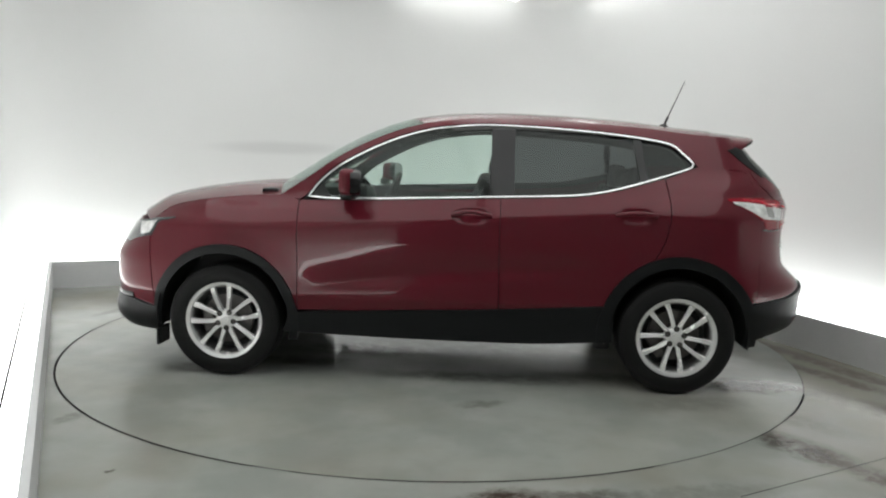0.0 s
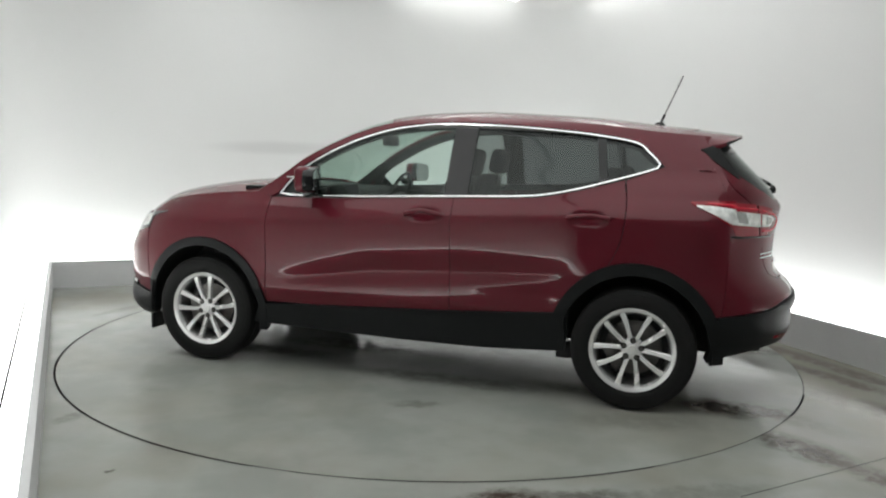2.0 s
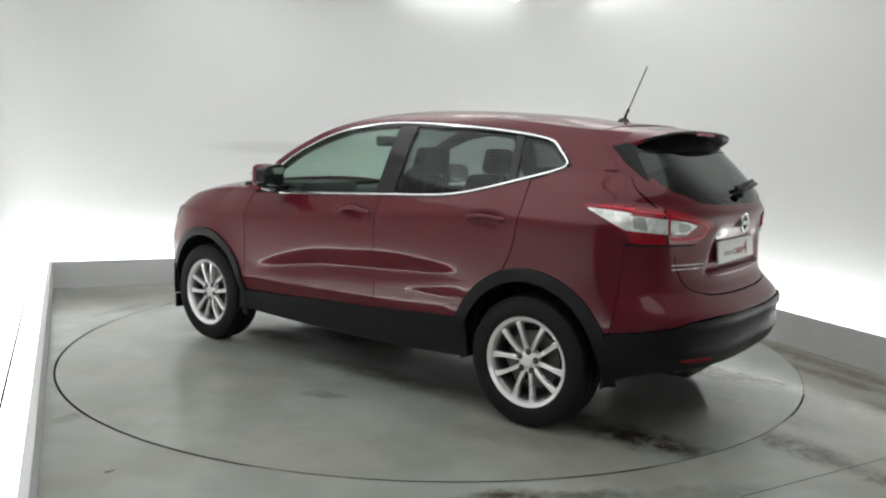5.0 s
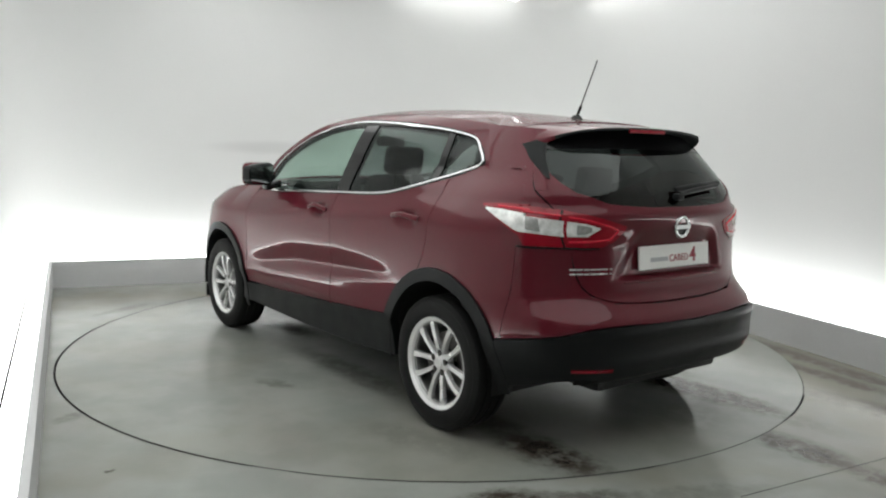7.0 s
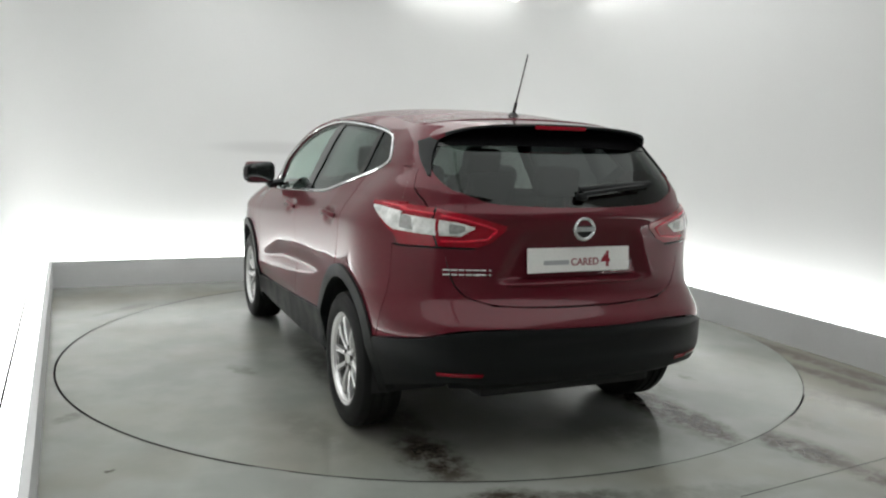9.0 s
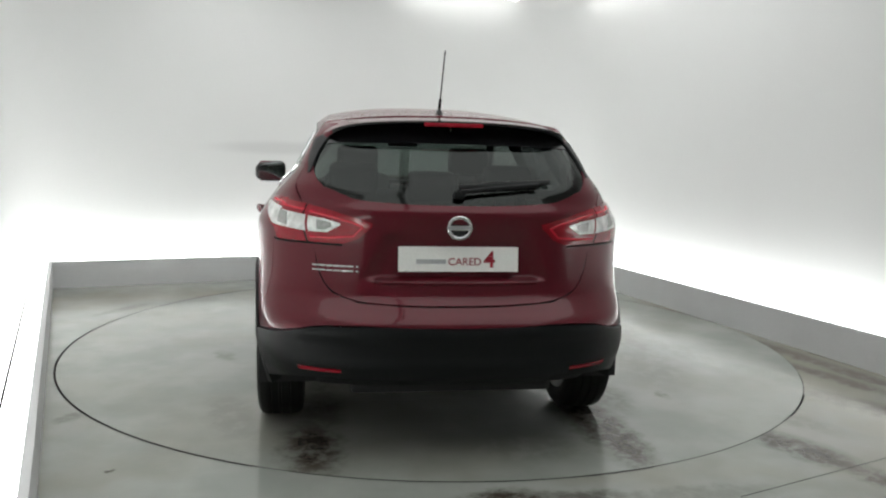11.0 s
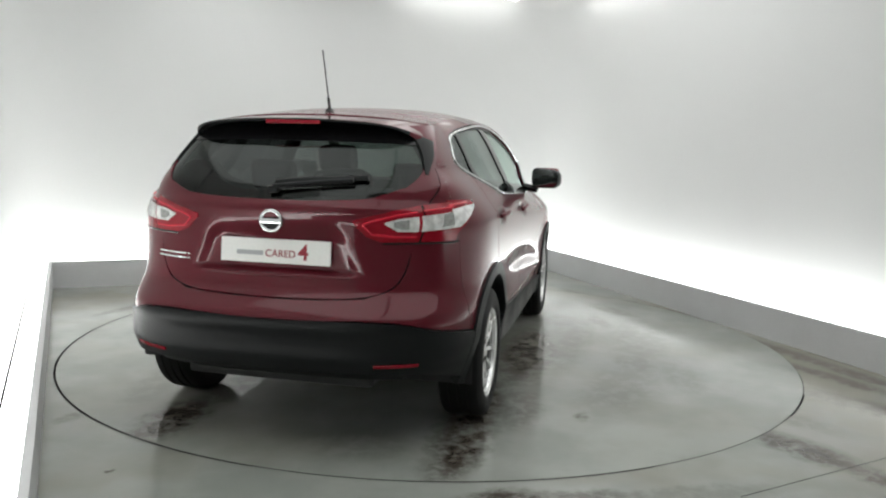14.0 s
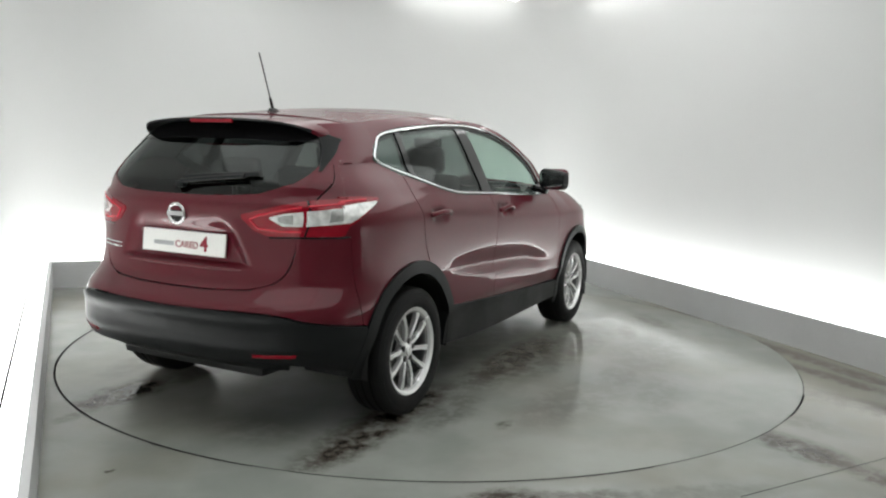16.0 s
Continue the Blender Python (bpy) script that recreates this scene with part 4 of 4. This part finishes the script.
def top_skin(name, front, back, side_pts, crown, material, nu=30, nv=40, label="", thick=0.012):
    """A sheet over the car between its two long edges; front and back are centre points (x, z)."""
    left = edge3(side_pts, nv)
    bm = bmesh.new()
    rows = []
    for j, p in enumerate(left):
        s = j / (nv - 1)
        row = []
        for i in range(nu):
            v = 1 - 2 * i / (nu - 1)
            b = 1 - abs(v) ** 2.6
            cx = front[0] * s + back[0] * (1 - s)
            row.append(Vector((p.x + (cx - p.x) * (1 - v * v), p.y * v, p.z + crown(s, p) * b)))
        rows.append(row)
    add_grid(bm, rows)
    ret = bmesh.ops.extrude_face_region(bm, geom=bm.faces[:])
    for v in [g for g in ret["geom"] if isinstance(g, bmesh.types.BMVert)]:
        v.co.z -= thick
    bmesh.ops.recalc_face_normals(bm, faces=bm.faces)
    return shade(part(name, bm, material, car, label, smooth=True), 40)


RE = ROOF_EDGE
ROOF_SIDE = [(-1.52, 1.494), (-1.30, 1.512)] + RE[::-1][1:-5]
top_skin("roof", (0.30, 0), (-1.60, 0), [S(*p) for p in ROOF_SIDE], lambda s, p: 0.042 + 0.008 * math.sin(math.pi * s), WET_BODY, label="dark red roof beaded with water")
top_skin("windscreen", (1.17, 0), (0.30, 0), [S(*p) for p in (RE[5], RE[4], RE[3], RE[2], RE[1], RE[0])], lambda s, p: 0.042 - 0.006 * s, CLEAR, label="clear windscreen", thick=0.005)
HOOD = [S(0.98, 1.085), S(1.15, 1.078), S(1.35, 1.061), S(1.55, 1.031), S(1.70, 0.988), S(1.80, 0.905)]
top_skin("bonnet", (2.06, 0), (1.13, 0), HOOD, lambda s, p: 0.060 - 0.022 * s, BODY, label="dark red bonnet")
bm = soft_box(bmesh.new(), (0.10, 1.36, 0.03), (1.10, 0, 1.10), 0.01)
part("scuttle", bm, CLADDING, car)

# tail
bm = bmesh.new()
skin(bm, [B(0.42, 0.634), B(0.2, 0.626), B(0.0, 0.624)], [B(0.435, 0.715), B(0.2, 0.703), B(0.0, 0.700)], [B(0.42, 0.634), B(0.42, 0.68), B(0.435, 0.715)], [B(0.0, 0.624 + 0.0095 * k) for k in range(9)], nu=18, nv=8)
panel("bumper_strip", bm, BODY, car, both=True)
bm = bmesh.new()
skin(bm, [B(0.620, 0.960), B(0.595, 0.838), B(0.540, 0.760), B(0.42, 0.722), B(0.2, 0.710), B(0.0, 0.707)], [B(0.701, 1.21), B(0.58, 1.204), B(0.50, 1.176), B(0.42, 1.154), B(0.2, 1.141), B(0.0, 1.139)],
     [B(0.620, 0.960), B(0.670, 1.10), B(0.701, 1.21)], [B(0.0, 0.707 + 0.018 * k) for k in range(25)], nu=84, nv=84, thick=0.01)
skin(bm, [B(0.7035, 1.211), B(0.64, 1.208), B(0.578, 1.204)], [B(0.562, 1.434), B(0.558, 1.435), B(0.553, 1.436)], [B(0.7035, 1.211), B(0.667, 1.285), B(0.619, 1.36), B(0.562, 1.434)],
     [B(0.578, 1.204), B(0.618, 1.25), B(0.628, 1.30), B(0.603, 1.36), B(0.553, 1.436)], nu=10, nv=22, thick=0.01)
tailgate = panel("tailgate", bm, BODY, car, both=True)
bm = bmesh.new()
skin(bm, [B(0.595, 1.208), B(0.50, 1.176), B(0.42, 1.155), B(0.2, 1.143), B(0.0, 1.141)], [B(0.515, 1.485), B(0.40, 1.50), B(0.2, 1.505), B(0.0, 1.507)],
     [B(0.595, 1.208), B(0.632, 1.25), B(0.640, 1.30), B(0.612, 1.36), B(0.557, 1.44), B(0.515, 1.485)], [B(0.0, 1.141 + 0.0305 * k) for k in range(13)], nu=30, nv=24, off=-0.006, thick=0.004)
panel("rear_window", bm, REAR_GLASS, car, both=True, label="dark tinted rear window")
# black band paints the spoiler's dark reflection onto the upper glass
bm = bmesh.new()
skin(bm, [B(0.585, 1.395), B(0.45, 1.400), B(0.2, 1.405), B(0.0, 1.406)], [B(0.515, 1.485), B(0.40, 1.50), B(0.2, 1.505), B(0.0, 1.507)], nu=20, nv=9, off=-0.003, thick=0.002)
panel("glass_band", bm, GLOSS_BLACK, car, both=True, label="black band along the top of the rear window, standing for the spoiler's dark reflection")
# black bumper
bm = bmesh.new()
skin(bm, [S(-1.70, 0.300), B(0.80, 0.345), B(0.66, 0.395), B(0.35, 0.395), B(0.0, 0.390)], [S(-1.745, 0.545), B(0.74, 0.583), B(0.60, 0.617), B(0.3, 0.625), B(0.0, 0.617)],
     [S(-1.70, 0.300), S(-1.725, 0.42), S(-1.745, 0.545)], [B(0.0, 0.390 + 0.0227 * k) for k in range(11)], nu=44, nv=20, off=0.012, thick=0.06)
bumper = panel("rear_bumper", bm, CLADDING, car, both=True, label="matt black plastic rear bumper")
bm = bmesh.new()
skin(bm, [B(0.60, 0.33), B(0.3, 0.325), B(0.0, 0.325)], [B(0.64, 0.388), B(0.3, 0.390), B(0.0, 0.386)], nu=20, nv=8, off=-0.02, thick=0.08)
panel("bumper_valance", bm, CLADDING, bumper, both=True)
# roof spoiler over the rear window
bm = bmesh.new()
rows = []
for j in range(9):
    s = j / 8
    x = -1.50 - 0.335 * s
    w = 0.574 + 0.030 * s
    row = []
    for i in range(41):
        v = 1 - 2 * i / 40
        row.append(Vector((x + (0.05 * abs(v) ** 3 + 0.165 * abs(v) ** 10) * s, w * v, 1.500 - 0.028 * s - 0.006 * s * s + 0.040 * (1 - abs(v) ** 2.2) - 0.050 * abs(v) ** 9 * s)))
    rows.append(row)
add_grid(bm, rows)
ret = bmesh.ops.extrude_face_region(bm, geom=bm.faces[:])
for v in [g for g in ret["geom"] if isinstance(g, bmesh.types.BMVert)]:
    v.co.z -= 0.011 + 0.035 * max(0, (v.co.x + 1.80) / 0.3)
bmesh.ops.recalc_face_normals(bm, faces=bm.faces)
spoiler = shade(part("roof_spoiler", bm, BODY, car, smooth=True), 40)
spoiler.data.materials.append(CLADDING)
for pl in spoiler.data.polygons:
    if pl.normal.z < -0.3 or (pl.normal.x < -0.55 and pl.normal.z < 0.35):
        pl.material_index = 1
for sd in (1, -1):
    bm = bmesh.new()
    skin(bm, [B(0.650, 1.262), S(-1.688, 1.345), S(-1.645, 1.385), S(-1.607, 1.412)], [B(0.640, 1.262), B(0.600, 1.36), B(0.540, 1.44), B(0.470, 1.488)],
         [B(0.650, 1.262), B(0.645, 1.262), B(0.640, 1.262)], [S(-1.607, 1.412), S(-1.66, 1.430), B(0.555, 1.452), B(0.470, 1.488)], nu=16, nv=10, off=0.004, thick=0.012)
    panel("spoiler_fin", bm, CLADDING, spoiler, sd, label="black plastic fin beside the rear window")
bm = soft_box(bmesh.new(), (0.012, 0.27, 0.018), (-1.832, 0, 1.489), 0.004)
part("brake_light", bm, RED_LENS, spoiler, "red high-level brake light")
# number board, badge and letter bars
BOARD = pose(-2.031, -0.005, 0.904, 0, 5, 0)
bm = soft_box(bmesh.new(), (0.012, 0.533, 0.110), (0, 0, 0), 0.004)
bmesh.ops.transform(bm, matrix=BOARD, verts=bm.verts)
board = part("number_board", bm, PLATE, car, "white show board in place of a number plate")


def words(text, size, at, material, parent, name, bold=0.0):
    c = bpy.data.curves.new(name, "FONT")
    c.body, c.size, c.extrude, c.offset, c.align_y = text, size, 0.001, bold, "CENTER"
    o = bpy.data.objects.new(name, c)
    me = bpy.data.meshes.new_from_object(o)
    me.name = name
    bpy.data.objects.remove(o)
    me.materials.append(material)
    ob = new(name, me)
    ob.parent = parent
    ob.matrix_basis = BOARD @ Matrix.Translation(at) @ Matrix(((0, 0, -1, 0), (-1, 0, 0, 0), (0, 1, 0, 0), (0, 0, 0, 1))).to_4x4() 
    return ob


words("CARED", 0.046, (-0.0065, 0.048, -0.012), PRINT_RED, board, "lettering", 0.0004)
words("4", 0.098, (-0.0065, -0.112, -0.004), PRINT_RED, board, "figure", 0.0022)
bm = soft_box(bmesh.new(), (0.002, 0.130, 0.020), (-0.0063, 0.122, -0.011), 0.0005, segments=1)
bmesh.ops.transform(bm, matrix=BOARD, verts=bm.verts)
part("faint_print", bm, PRINT_GREY, board)
ring_pts = [Vector((-2.068, 0.048 * math.cos(a * math.pi / 20), 1.045 + 0.046 * math.sin(a * math.pi / 20))) for a in range(40)]
badge = part("badge", sweep(bmesh.new(), ring_pts, 0.0085, 0.007, [Vector((-1, 0, 0))] * 40, True), CHROME, car, "round chrome badge with a cross bar", smooth=True)
bm = bmesh.new()
bmesh.ops.create_cone(bm, cap_ends=True, segments=32, radius1=0.042, radius2=0.042, depth=0.006)
bmesh.ops.transform(bm, matrix=pose(-2.062, 0, 1.045, 0, 90, 0), verts=bm.verts)
part("badge_field", bm, GLOSS_BLACK, badge)
part("badge_bar", soft_box(bmesh.new(), (0.012, 0.106, 0.022), (-2.073, 0, 1.045), 0.004), CHROME, badge)
for k, w in enumerate((0.027, 0.025, 0.022, 0.026, 0.027, 0.025, 0.010)):
    y0 = 0.613 - 0.0295 * k
    for dz in (-0.010, 0.010):
        bm = strip_on_body([B(y0 + w / 2, 0.857 + dz), B(y0, 0.857 + dz), B(y0 - w / 2, 0.857 + dz)], 0.0034, 0.003, n=5, off=0.002)
        panel("chrome_letter_bar", bm, ALLOY, tailgate, angle=40)
# folded lip under the number recess
bm = strip_on_body([B(0.36, 0.803), B(0.18, 0.800), B(0.0, 0.799)], 0.008, 0.005, n=20, off=-0.001)
panel("tailgate_crease", bm, BODY, tailgate, both=True, angle=70)
# rear wiper
pts = [Vector(surface(*B(y, z))) + Vector((-0.022, 0, 0.01)) for y, z in ((0.0, 1.188), (0.10, 1.200), (0.22, 1.212), (0.36, 1.224))]
bm = sweep(bmesh.new(), [Vector((p.x, -p.y, p.z)) for p in pts], 0.012, 0.010, [Vector((-1, 0, 0.7))] * 4)
wiper = part("rear_wiper", bm, CLADDING, car, "black rear wiper arm")
pts = [Vector(surface(*B(y, z))) + Vector((-0.012, 0, 0.006)) for y, z in ((0.00, 1.212), (0.15, 1.224), (0.28, 1.232), (0.42, 1.240))]
part("wiper_blade", sweep(bmesh.new(), [Vector((p.x, -p.y, p.z)) for p in pts], 0.014, 0.008, [Vector((-1, 0, 0.7))] * 4), CLADDING, wiper)
part("wiper_cap", soft_box(bmesh.new(), (0.04, 0.05, 0.034), (-2.035, 0.0, 1.184), 0.012), CLADDING, wiper)
# aerial
base = Vector((-1.36, 0.0, 1.562))
bm = soft_box(bmesh.new(), (0.085, 0.045, 0.034), (base.x, 0, base.z), 0.012, taper=(0.5, 0.5))
aerial = part("aerial", bm, GLOSS_BLACK, car, "black roof aerial")
tip = Vector((-1.482, -0.006, 1.858))
bm = sweep(bmesh.new(), [base + (tip - base) * k for k in (0.02, 0.15, 0.22)], 0.008, 0.008, [Vector((0, 1, 0))] * 3)
part("aerial_spring", bm, GLOSS_BLACK, aerial)
bm = sweep(bmesh.new(), [base + (tip - base) * k for k in (0.2, 0.5, 1.0)], 0.0035, 0.0035, [Vector((0, 1, 0))] * 3)
part("aerial_rod", bm, GLOSS_BLACK, aerial)

# underbody and cabin
bm = soft_box(bmesh.new(), (1.85, 1.50, 0.12), (0.0, 0, 0.32), 0.03)
soft_box(bm, (3.9, 0.92, 0.10), (-0.05, 0, 0.34), 0.03)
soft_box(bm, (0.5, 0.9, 0.16), (-0.62, 0.1, 0.27), 0.05)
soft_box(bm, (0.10, 0.05, 0.10), (-0.93, 0.66, 0.250), 0.02)
soft_box(bm, (0.10, 0.05, 0.10), (-0.93, -0.66, 0.250), 0.02)
soft_box(bm, (0.34, 0.16, 0.07), (-0.55, 0.58, 0.255), 0.03)
soft_box(bm, (0.05, 0.62, 0.05), (-1.30, 0.0, 0.255), 0.02)
part("underbody", bm, INSIDE, car)
for x in (1.323, -1.323):
    bm = bmesh.new()
    lathe(bm, [(0.0, -0.72), (0.035, -0.72), (0.035, 0.72), (0.0, 0.72)], 12)
    bmesh.ops.translate(bm, verts=bm.verts, vec=(x, 0, 0.30))
    part("axle", bm, INSIDE, car)
bm = bmesh.new()
lathe(bm, [(0.085, -0.32), (0.10, -0.28), (0.10, 0.28), (0.085, 0.32)], 20)
bmesh.ops.translate(bm, verts=bm.verts, vec=(-1.80, 0.25, 0.42))
part("exhaust_box", bm, INSIDE, car)
bm = bmesh.new()
for y in (0.77, -0.77):
    box(bm, -0.96, 0.92, y - 0.02, y + 0.02, 0.34, 1.045)
box(bm, -1.98, -0.96, -0.50, 0.50, 0.45, 0.90)
box(bm, 0.92, 1.9, -0.48, 0.48, 0.40, 0.95)
box(bm, -1.85, -1.14, -0.70, 0.70, 0.83, 0.96)
part("cabin_tub", bm, INSIDE, car)
bm = soft_box(bmesh.new(), (0.42, 1.42, 0.22), (0.86, 0, 0.97), 0.07, segments=3)
soft_box(bm, (0.30, 0.46, 0.09), (0.74, 0.36, 1.09), 0.03)
shade(part("dashboard", bm, INSIDE, car, smooth=True), 50)
bm = bmesh.new()
wheel_pts = [Vector((0.0, 0.18 * math.cos(k * math.pi / 16), 0.18 * math.sin(k * math.pi / 16))) for k in range(32)]
sweep(bm, wheel_pts, 0.014, 0.014, [Vector((1, 0, 0))] * 32, True)
soft_box(bm, (0.04, 0.32, 0.05), (0.015, 0, -0.01), 0.012)
bmesh.ops.transform(bm, matrix=pose(0.50, -0.36, 1.02, 0, -22, 0), verts=bm.verts)
shade(part("steering_wheel", bm, INSIDE, car, smooth=True), 50)
bm = soft_box(bmesh.new(), (0.05, 0.22, 0.07), (0.42, 0.0, 1.42), 0.02)
shade(part("interior_mirror", bm, INSIDE, car, smooth=True), 50)


def car_seat(x, y, width, back_h):
    bm = soft_box(bmesh.new(), (0.50, width, 0.16), (x + 0.16, y, 0.60), 0.06, pose(0, 0, 0, 0, -6, 0), 3)
    seat = shade(part("car_seat", bm, FABRIC, car, "dark grey fabric seat", smooth=True), 60)
    bm = soft_box(bmesh.new(), (0.15, width, back_h), (x - 0.17, y, 0.60 + back_h / 2), 0.06, pose(0, 0, 0, 0, -16, 0), 3, taper=(0.7, 0.84))
    shade(part("backrest", bm, FABRIC, seat, smooth=True), 60)
    return seat


def headrest(x, y, z, parent):
    bm = soft_box(bmesh.new(), (0.10, 0.26, 0.17), (x, y, z), 0.045, pose(0, 0, 0, 0, -12, 0), 3)
    shade(part("headrest", bm, FABRIC, parent, smooth=True), 60)
    for dy in (-0.06, 0.06):
        bm = sweep(bmesh.new(), [Vector((x + 0.01, y + dy, z - 0.17)), Vector((x, y + dy, z - 0.06))], 0.006, 0.006, [Vector((1, 0, 0))] * 2)
        part("headrest_post", bm, STEEL, parent)


for y in (0.36, -0.36):
    st = car_seat(0.05, y, 0.50, 0.62)
    headrest(-0.27, y, 1.30, st)
st = car_seat(-0.82, 0.0, 1.30, 0.56)
for y in (0.42, 0.0, -0.42):
    headrest(-1.13, y, 1.21 if y else 1.17, st)
top_skin("headlining", (0.26, 0), (-1.56, 0), [(x, z - 0.055) for x, z in [S(*p) for p in ROOF_SIDE[1:-1]]], lambda s, p: 0.028, LINER, nu=14, nv=20)


# ---- wheels ----
def build_wheel(x, side):
    prof = [(0.150, -0.09), (0.196, -0.095), (0.214, -0.10), (0.229, -0.104), (0.229, -0.098), (0.205, -0.08), (0.196, 0.05), (0.204, 0.078), (0.210, 0.094), (0.222, 0.100), (0.229, 0.102), (0.232, 0.097), (0.229, 0.09), (0.215, 0.086), (0.200, 0.070), (0.190, 0.045), (0.190, -0.06), (0.150, -0.07)]
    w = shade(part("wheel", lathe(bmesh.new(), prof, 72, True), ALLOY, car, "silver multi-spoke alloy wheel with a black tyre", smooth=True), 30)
    # inner barrel faces get the painted-in shade
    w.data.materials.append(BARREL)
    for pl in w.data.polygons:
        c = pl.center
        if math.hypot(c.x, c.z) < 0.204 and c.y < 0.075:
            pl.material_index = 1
    w.matrix_basis = pose(x, 0.782 * side, 0.335, 0, 7 if x > 0 else 32, 0 if side > 0 else 180)
    tyre = [(0.222, -0.088), (0.236, -0.106), (0.262, -0.1125), (0.290, -0.111), (0.312, -0.104), (0.326, -0.094), (0.3325, -0.080), (0.3345, -0.058), (0.3345, -0.052), (0.327, -0.050), (0.327, -0.042), (0.335, -0.040), (0.335, -0.008), (0.328, -0.006),
            (0.328, 0.006), (0.335, 0.008), (0.335, 0.040), (0.327, 0.042), (0.327, 0.050), (0.3345, 0.052), (0.3345, 0.058), (0.3325, 0.080), (0.326, 0.094), (0.312, 0.104), (0.303, 0.1075), (0.301, 0.1065), (0.290, 0.111), (0.262, 0.1125), (0.248, 0.110), (0.246, 0.1085), (0.236, 0.106), (0.222, 0.088)]
    shade(part("tyre", lathe(bmesh.new(), tyre, 96), RUBBER, w, "black rubber tyre", smooth=True), 24)
    for k in range(10):
        a = (k // 2) * 72 + (14.2 if k % 2 else -14.2)
        bm = bmesh.new()
        rows = []
        for j in range(9):
            s = j / 8
            r = 0.040 + 0.174 * s
            hw = 0.0125 - 0.002 * math.sin(math.pi * s) + 0.005 * s ** 3
            y = 0.070 + 0.018 * math.sin(math.pi * min(1, s * 1.1) * 0.6) - 0.004 * s
            bend = (6.0 if k % 2 else -6.0) * (1 - s)
            c = [(-hw, -0.026), (-hw, -0.004), (-hw * 0.62, 0.0), (0.0, -0.0035), (hw * 0.62, 0.0), (hw, -0.004), (hw, -0.026)]
            rows.append([Matrix.Rotation(radians(a + bend), 3, "Y") @ Vector((q[0], y + q[1], r)) for q in c])
        add_grid(bm, rows)
        bmesh.ops.recalc_face_normals(bm, faces=bm.faces)
        for f in bm.faces:
            if f.calc_center_median().y > 0.07 and f.normal.y < -0.3:
                f.normal_flip()
        shade(part("spoke", bm, ALLOY, w, smooth=True), 40)
    shade(part("wheel_hub", lathe(bmesh.new(), [(0.0, 0.076), (0.030, 0.077), (0.052, 0.070), (0.060, 0.060), (0.062, 0.03)], 32), ALLOY, w, smooth=True), 35)
    shade(part("centre_cap", lathe(bmesh.new(), [(0.0, 0.086), (0.024, 0.085), (0.027, 0.081), (0.027, 0.074)], 28), ALLOY, w, smooth=True), 35)
    for k in range(5):
        a = radians(72 * k + 36)
        bm = lathe(bmesh.new(), [(0.0, 0.080), (0.009, 0.080), (0.0105, 0.077), (0.0105, 0.066)], 12)
        bmesh.ops.translate(bm, verts=bm.verts, vec=(0.050 * math.sin(a), 0, 0.050 * math.cos(a)))
        part("wheel_nut", bm, STEEL, w)
        bm = lathe(bmesh.new(), [(0.0105, 0.0765), (0.0165, 0.0765)], 14)
        bmesh.ops.translate(bm, verts=bm.verts, vec=(0.050 * math.sin(a), 0, 0.050 * math.cos(a)))
        part("nut_socket", bm, INSIDE, w)
    part("brake_disc", lathe(bmesh.new(), [(0.06, 0.010), (0.148, 0.010), (0.150, 0.006), (0.150, -0.012), (0.06, -0.012)], 48), STEEL, w)
    part("wheel_backing", lathe(bmesh.new(), [(0.02, -0.03), (0.188, -0.03), (0.188, -0.04), (0.02, -0.04)], 40), INSIDE, w)
    bm = soft_box(bmesh.new(), (0.07, 0.07, 0.15), (0.115, 0.0, 0.0), 0.015)
    part("brake_caliper", bm, STEEL, w)


for wx in (1.323, -1.323):
    for sd in (1, -1):
        build_wheel(wx, sd)


def motions():
    walk(turntable, [(t, pose(0, 0, 0, 0, 0, a)) for t, a in TURN])
    walk(car, [(t, pose(0, 0, 0, 0, 0, a) @ pose(CAR_X, CAR_Y, 0)) for t, a in TURN])


motions()
